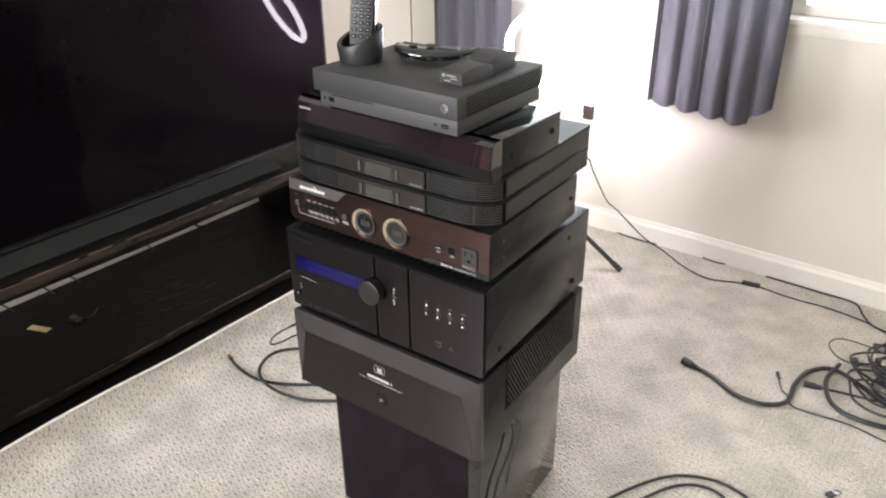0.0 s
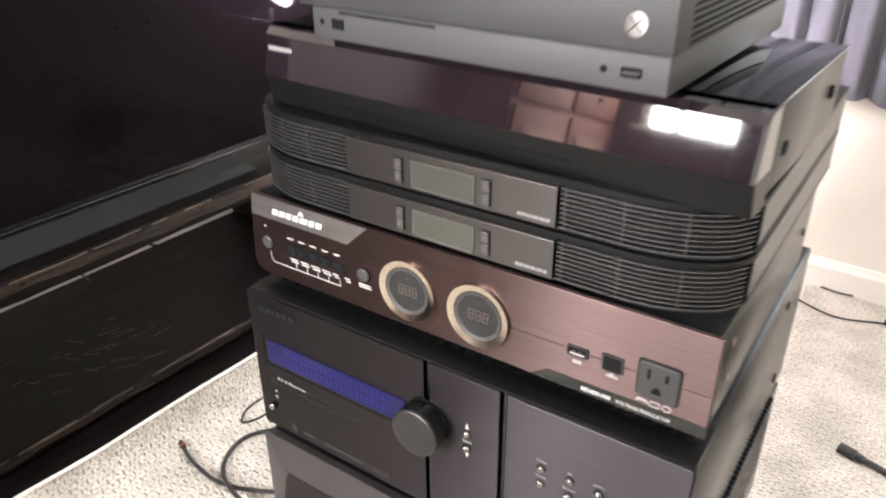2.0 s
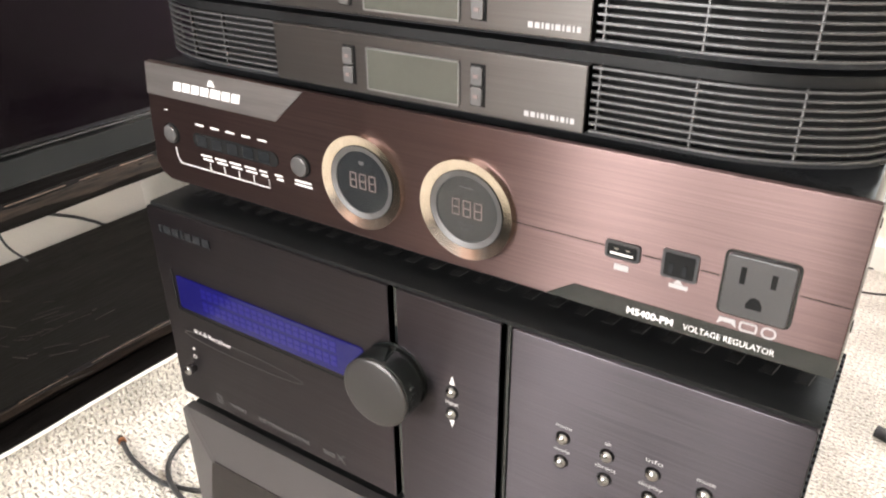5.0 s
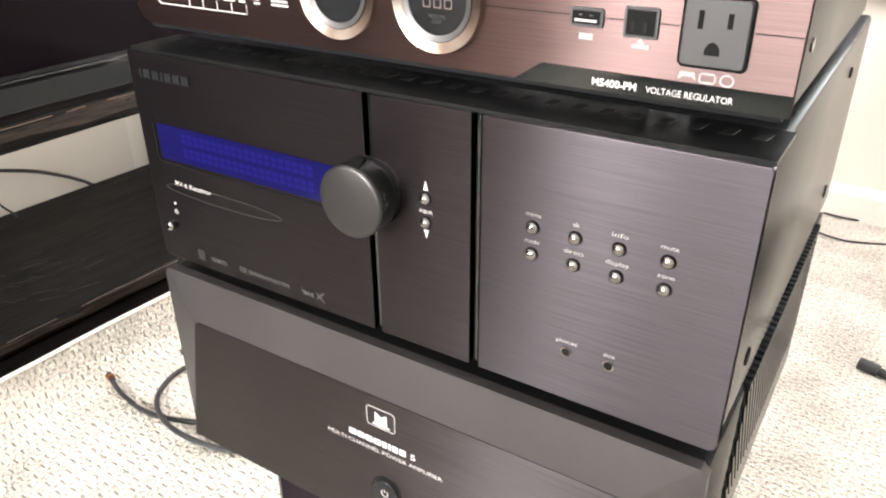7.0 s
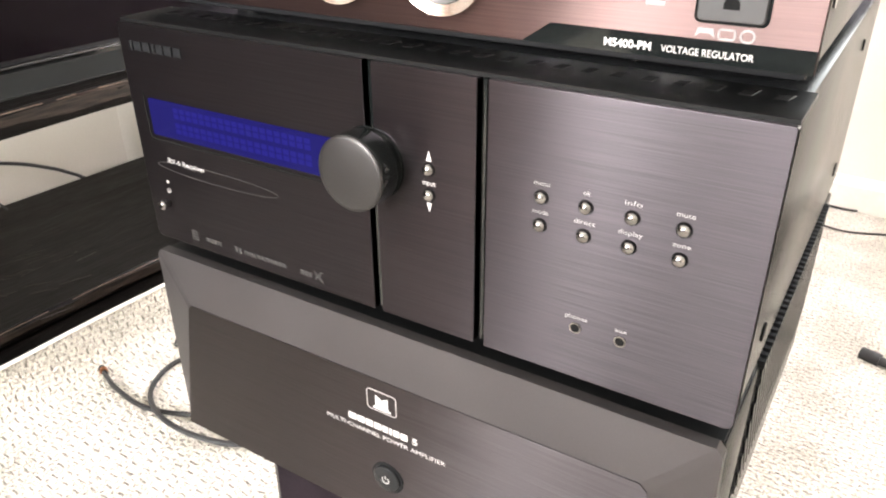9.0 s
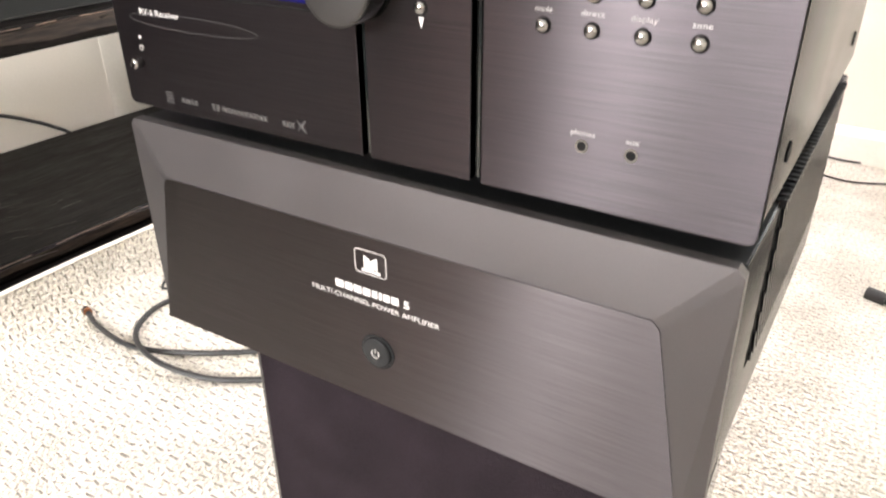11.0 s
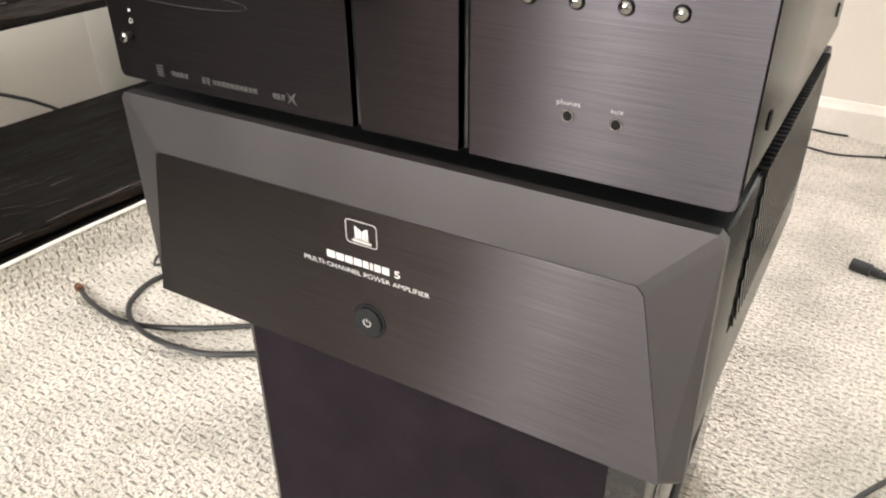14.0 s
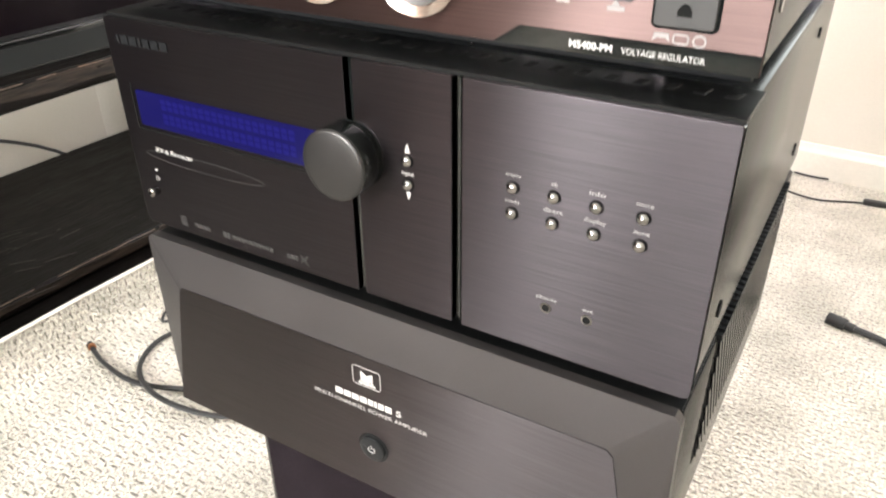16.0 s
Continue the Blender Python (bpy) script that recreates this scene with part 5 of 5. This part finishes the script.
def adapter(x0, x1, y0, y1, h, turn, marked, label):
    th = thing("adapter_box", ((x0 + x1) / 2, (y0 + y1) / 2, TOP), label, "adapter", "small black adapters")
    c = Matrix.Translation(((x0 + x1) / 2, (y0 + y1) / 2, TOP)) @ pose(0, 0, 0, 0, 0, turn)
    w, d = (x1 - x0) / 2, (y1 - y0) / 2
    secs = []
    for k in range(13):
        t = -1 + k / 6
        top = h * (1.0 - 0.20 * t * t)
        rim = 0.0015 if abs(t) == 1 else 0.0
        secs.append([c @ Vector(p) for p in ((-w + rim, d * t, 0.0004), (w - rim, d * t, 0.0004), (w - rim, d * t, top - 0.003), (w - 0.0022 - rim, d * t, top - rim), (-w + 0.0022 + rim, d * t, top - rim), (-w + rim, d * t, top - 0.003))])
    part("case", loft(secs), M_CONSOLE, th, "matte black case with an arched lid")
    if marked:
        bm = join(cyl(-w * 0.62, -d, h * 0.52, 0.0030, -0.0003, seg=16), box(-w * 0.40, w * 0.45, -d - 0.0003, -d, h * 0.50, h * 0.60), box(-w * 0.05, w * 0.55, -d - 0.0003, -d, h * 0.34, h * 0.40), box(-w * 0.55, -w * 0.05, -d - 0.0003, -d, h * 0.16, h * 0.24))
        bmesh.ops.transform(bm, matrix=c, verts=bm.verts)
        tagged(part("marking", bm, M_SOFTPRINT, th), kind="stuff")
    return th


speaker()
amplifier()
receiver()
conditioner()
fan_unit(0.7855, "black rack fan with unlit display, under a second one")
fan_unit(0.8255, "black rack fan with unlit display, under the disc player")
disc_player()
console()
remote_cradle()
remote()
controller()
adapter(0.094, 0.139, 0.060, 0.138, 0.0225, -4, True, "small matte black adapter box with pale markings")
adapter(0.090, 0.139, 0.142, 0.212, 0.0275, -2, False, "small matte black adapter box with a plain face")

# ---- lamp behind the stack ----
RC = Vector((-0.305, 1.225, 0.752))


def ring_lamp():
    th = thing("ring_light", (-0.30, 1.26, 0), "white ring light glowing on a black tripod by the window wall", "lamp")
    n = 56
    ax = Vector((0.26, -0.86, -0.42)).normalized()
    s = ax.cross(Vector((0, 0, 1))).normalized()
    u = s.cross(ax)
    pts = [RC + 0.142 * (math.cos(radians(-84 + 348 * k / n)) * s * 1.0 + math.sin(radians(-84 + 348 * k / n)) * u) for k in range(n + 1)]
    part("glowing_tube", tube(pts, 0.011, 12, 1), M_RING, th, "bright pinkish white tube")
    # White colour of the housing stands in for the tube's glare over it.
    part("housing", tube([p - ax * 0.016 for p in pts], 0.010, 10, 1), M_TRIM, th, "housing coloured white for the tube's glare")
    part("column", cyl(RC.x, RC.y + 0.02, 0.24, 0.009, RC.z - 0.142 - 0.24, "z", 16), M_TRIM, th, "white column")
    part("collar", cyl(RC.x, RC.y + 0.02, 0.22, 0.018, 0.05, "z", 20, bevel=0.002), M_BLACK, th)
    for k in range(3):
        a = radians(28 + 120 * k)
        foot = Vector((RC.x + 0.27 * math.cos(a), RC.y + 0.02 + 0.27 * math.sin(a) * (0.8 if k == 0 else 1), 0.006))
        top = Vector((RC.x + 0.015 * math.cos(a), RC.y + 0.02 + 0.015 * math.sin(a), 0.235))
        leg = part("leg", tube([top, top.lerp(foot, 0.5), foot], 0.0085, 8, 2), M_BLACK, th)
        part("rubber_foot", tube([foot + (top - foot) * 0.10, foot], 0.0105, 8, 1), M_BLACK, leg)
    part("phone_clamp", join(box(-0.145, -0.115, 1.11, 1.125, 0.598, 0.640, 0.003), tube([(-0.13, 1.12, 0.61), (-0.145, 1.135, 0.60), (-0.16, 1.15, 0.597)], 0.004, 8, 4)), M_SEGMENT, th, "grey phone clamp")
    part("clamp_arm", tube([(-0.158, 1.149, 0.597), (-0.2, 1.19, 0.585), (RC.x, RC.y + 0.02, 0.57)], 0.0038, 8, 4), M_TRIM, th, "thin pale bent arm")
    return th


ring_lamp()

# ---- cables on the carpet ----


def cable(name, pts, r, label, plug=None, z=0.0):
    """A cable that lies on the carpet; a plug is (length, radius, material) at its first point."""
    p = [(x, y, (q[0] if q else 0) + r + 0.0006 + z) for x, y, *q in pts]
    th = thing(name, (p[0][0], p[0][1], 0.0), label, "cable", "cables on the carpet")
    part("lead", tube(p, r, 8, 8), M_CABLE, th)
    if plug:
        a, b = Vector(p[0]), Vector(p[1])
        d = (a - b).normalized()
        part("plug", tube([a - d * 0.004, a + d * plug[0] * 0.5, a + d * plug[0]], plug[1], 12, 2), plug[2], th)
        part("strain_relief", tube([a - d * plug[0] * 0.7, a - d * 0.002], plug[1] * 0.72, 10, 2), M_BLACK, th)
    return th


c = cable("audio_cable", [(-0.795, 0.243), (-0.728, 0.222), (-0.640, 0.218), (-0.54, 0.262), (-0.40, 0.36), (-0.25, 0.45), (-0.05, 0.5)], 0.0042, "black audio cable with a copper-banded plug on the carpet", (0.022, 0.0065, M_BLACK))
part("copper_ring", tube([(-0.792, 0.243, 0.0062), (-0.786, 0.240, 0.0062)], 0.0067, 12, 1), M_COPPER, c, "copper-coloured band")
cable("audio_cable", [(-0.12, 0.52, 0.02), (-0.40, 0.47, 0.01), (-0.58, 0.43), (-0.675, 0.372), (-0.705, 0.315), (-0.675, 0.245), (-0.59, 0.205, 0.009), (-0.50, 0.218), (-0.42, 0.26), (-0.28, 0.36), (-0.1, 0.46)], 0.0045, "black cable looped on the carpet beside the speaker")
cable("thin_cable", [(-0.763, 0.467), (-0.770, 0.42), (-0.766, 0.385), (-0.745, 0.358), (-0.727, 0.385), (-0.715, 0.44), (-0.66, 0.52), (-0.5, 0.6)], 0.0025, "thin black cable with a small plug on the carpet", (0.018, 0.0045, M_BLACK))
cable("mains_cable", [(0.318, 0.950), (0.383, 0.930), (0.457, 0.887), (0.529, 0.888), (0.578, 0.935), (0.578, 1.02, 0.004), (0.597, 1.102), (0.65, 1.150), (0.73, 1.11), (0.80, 1.06), (0.92, 1.03), (1.02, 1.10), (0.98, 1.25), (0.85, 1.27), (0.76, 1.2, 0.012), (0.80, 1.1, 0.014), (0.9, 1.02, 0.012)], 0.0062, "thick black mains cable with a moulded end, on the carpet", (0.028, 0.0115, M_BLACK))
cable("thin_cable", [(0.532, 1.037), (0.552, 0.985), (0.575, 0.945, 0.014), (0.60, 0.925), (0.724, 0.932), (0.813, 0.915), (0.95, 0.90)], 0.0022, "thin black cable with a small plug on the carpet", (0.018, 0.0048, M_BLACK))
cable("mains_cable", [(0.622, 1.045), (0.70, 1.060), (0.78, 1.075), (0.85, 1.12), (0.95, 1.2)], 0.0030, "black cord with a two-pin plug on the carpet", (0.026, 0.0095, M_BLACK))
cable("mains_cable", [(0.66, 1.165, 0.012), (0.645, 1.07, 0.012), (0.675, 0.985, 0.005), (0.745, 0.96), (0.84, 0.975), (0.93, 1.0), (1.0, 0.97), (1.1, 0.98)], 0.0062, "thick black cord coiled on the carpet")
rnd = random.Random(11)
for k in range(10):
    cx, cy = 0.835 + rnd.uniform(-0.05, 0.08), 1.13 + rnd.uniform(-0.06, 0.08)
    a0, ra, rb = rnd.uniform(0, 6), rnd.uniform(0.07, 0.13), rnd.uniform(0.05, 0.11)
    pts = [(cx + ra * (1 + 0.12 * math.sin(3 * t + k)) * math.cos(t + a0), cy + rb * math.sin(t + a0), 0.006 + 0.006 * k + 0.006 * math.sin(2 * t)) for t in [0.62 * j for j in range(14)]]
    cable("coiled_cable", pts, rnd.choice((0.0026, 0.0034, 0.0045)), "black cable coiled in a tangled pile on the carpet", (0.024, 0.009, M_BLACK) if k % 2 else None)
cable("thin_cable", [(0.80, 1.28, 0.01), (0.72, 1.33), (0.64, 1.33), (0.615, 1.28), (0.66, 1.22), (0.75, 1.21, 0.01), (0.83, 1.2, 0.02)], 0.0018, "thin black cable in a loop on the carpet")
cable("thin_cable", [(0.36, 1.585), (0.454, 1.580), (0.543, 1.575), (0.615, 1.572), (0.648, 1.555), (0.672, 1.50), (0.705, 1.455), (0.743, 1.440), (0.80, 1.40), (0.9, 1.35)], 0.0030, "black cable running from the baseboard over the carpet")
cable("lamp_cable", [(-0.292, 1.245, 0.455), (-0.22, 1.22, 0.452), (-0.157, 1.208, 0.436), (-0.160, 1.26, 0.376), (-0.170, 1.42, 0.213), (-0.151, 1.478, 0.158), (-0.067, 1.545, 0.046), (0.02, 1.545, 0.010), (0.10, 1.50), (0.20, 1.462), (0.30, 1.494), (0.362, 1.501), (0.43, 1.49), (0.497, 1.486), (0.564, 1.488), (0.68, 1.468), (0.76, 1.43), (0.9, 1.42)], 0.0024, "thin black lamp cable along the baseboard")
inline = thing("inline_dimmer", (0.335, 1.4985, 0.0), "small black dimmer switch in the lamp cable", "switch")
part("case", box(-0.029, 0.029, -0.0085, 0.0085, 0.0006, 0.0130, 0.004, 3, turn=pose(0.332, 1.498, 0, 0, 0, 5)), M_BLACK, inline)
for xa, xb in ((-0.30, -0.08), (0.05, 0.16)):
    gap = thing("baseboard_cable", ((xa + xb) / 2, 1.60, 0), "thin dark cable tucked under the baseboard", "cable", "cables on the carpet", ROOM)
    part("lead", tube([(xa, YF - 0.006, 0.002), ((xa * 2 + xb) / 3, YF - 0.019, 0.004), ((xa + xb * 2) / 3, YF - 0.020, 0.004), (xb, YF - 0.006, 0.002)], 0.0026, 6, 6), M_CABLE, gap)
cable("looped_cable", [(0.27, 0.26), (0.315, 0.33), (0.36, 0.42), (0.41, 0.495), (0.465, 0.535), (0.53, 0.55), (0.60, 0.53), (0.66, 0.47), (0.70, 0.36), (0.66, 0.25)], 0.0036, "black cable in wide loops on the carpet")
cable("looped_cable", [(0.34, 0.28), (0.385, 0.385), (0.435, 0.475), (0.49, 0.515), (0.55, 0.505), (0.60, 0.44), (0.61, 0.35)], 0.0036, "black cable in wide loops on the carpet")
plug = thing("usb_plug", (0.742, 0.655, 0), "small metal usb plug on the carpet", "plug")
part("shell", box(-0.006, 0.006, -0.009, 0.009, 0.001, 0.0055, 0.0006, turn=pose(0.748, 0.668, 0, 0, 0, -35)), M_CHROME, plug)
part("grip", box(-0.008, 0.008, -0.030, -0.010, 0.0006, 0.0085, 0.002, turn=pose(0.748, 0.668, 0, 0, 0, -35)), M_BLACK, plug)
side = thing("side_cable", (0.2, 0.1, 0), "black cable hanging beside the speaker cabinet", "cable")
part("lead", tube([(0.2035, 0.125, 0.339), (0.2035, 0.135, 0.30), (0.2030, 0.13, 0.27), (0.2020, 0.105, 0.235), (0.2015, 0.08, 0.20), (0.2030, 0.065, 0.14), (0.2080, 0.06, 0.05), (0.225, 0.07, 0.004), (0.26, 0.12, 0.004)], 0.0034, 8), M_CABLE, side)


def power_brick(x, y, z, turn, label):
    """A mains adapter lying in the cable pile."""
    th = thing("power_brick", (x, y, z), label, "power adapter", "power adapters in the cable pile")
    c = pose(x, y, z, 0, 0, turn)
    part("case", box(-0.048, 0.048, -0.024, 0.024, 0.0005, 0.031, 0.004, 3, turn=c), M_BLACK, th)
    part("case_seam", box(-0.0482, 0.0482, -0.0242, 0.0242, 0.0150, 0.0156, turn=c), M_HOLE, th)
    part("rating_plate", box(-0.030, 0.024, -0.014, 0.014, 0.0311, 0.0314, turn=c), M_STEEL, th)
    part("strain_relief", tube([c @ Vector((-0.047, 0, 0.015)), c @ Vector((-0.066, 0, 0.014)), c @ Vector((-0.078, 0.003, 0.010))], 0.0045, 10, 3), M_BLACK, th)


power_brick(0.800, 1.350, 0.0, 12, "black mains power adapter lying beside the cable pile")
power_brick(0.850, 1.060, 0.0, 68, "black mains power adapter lying among coiled cables")
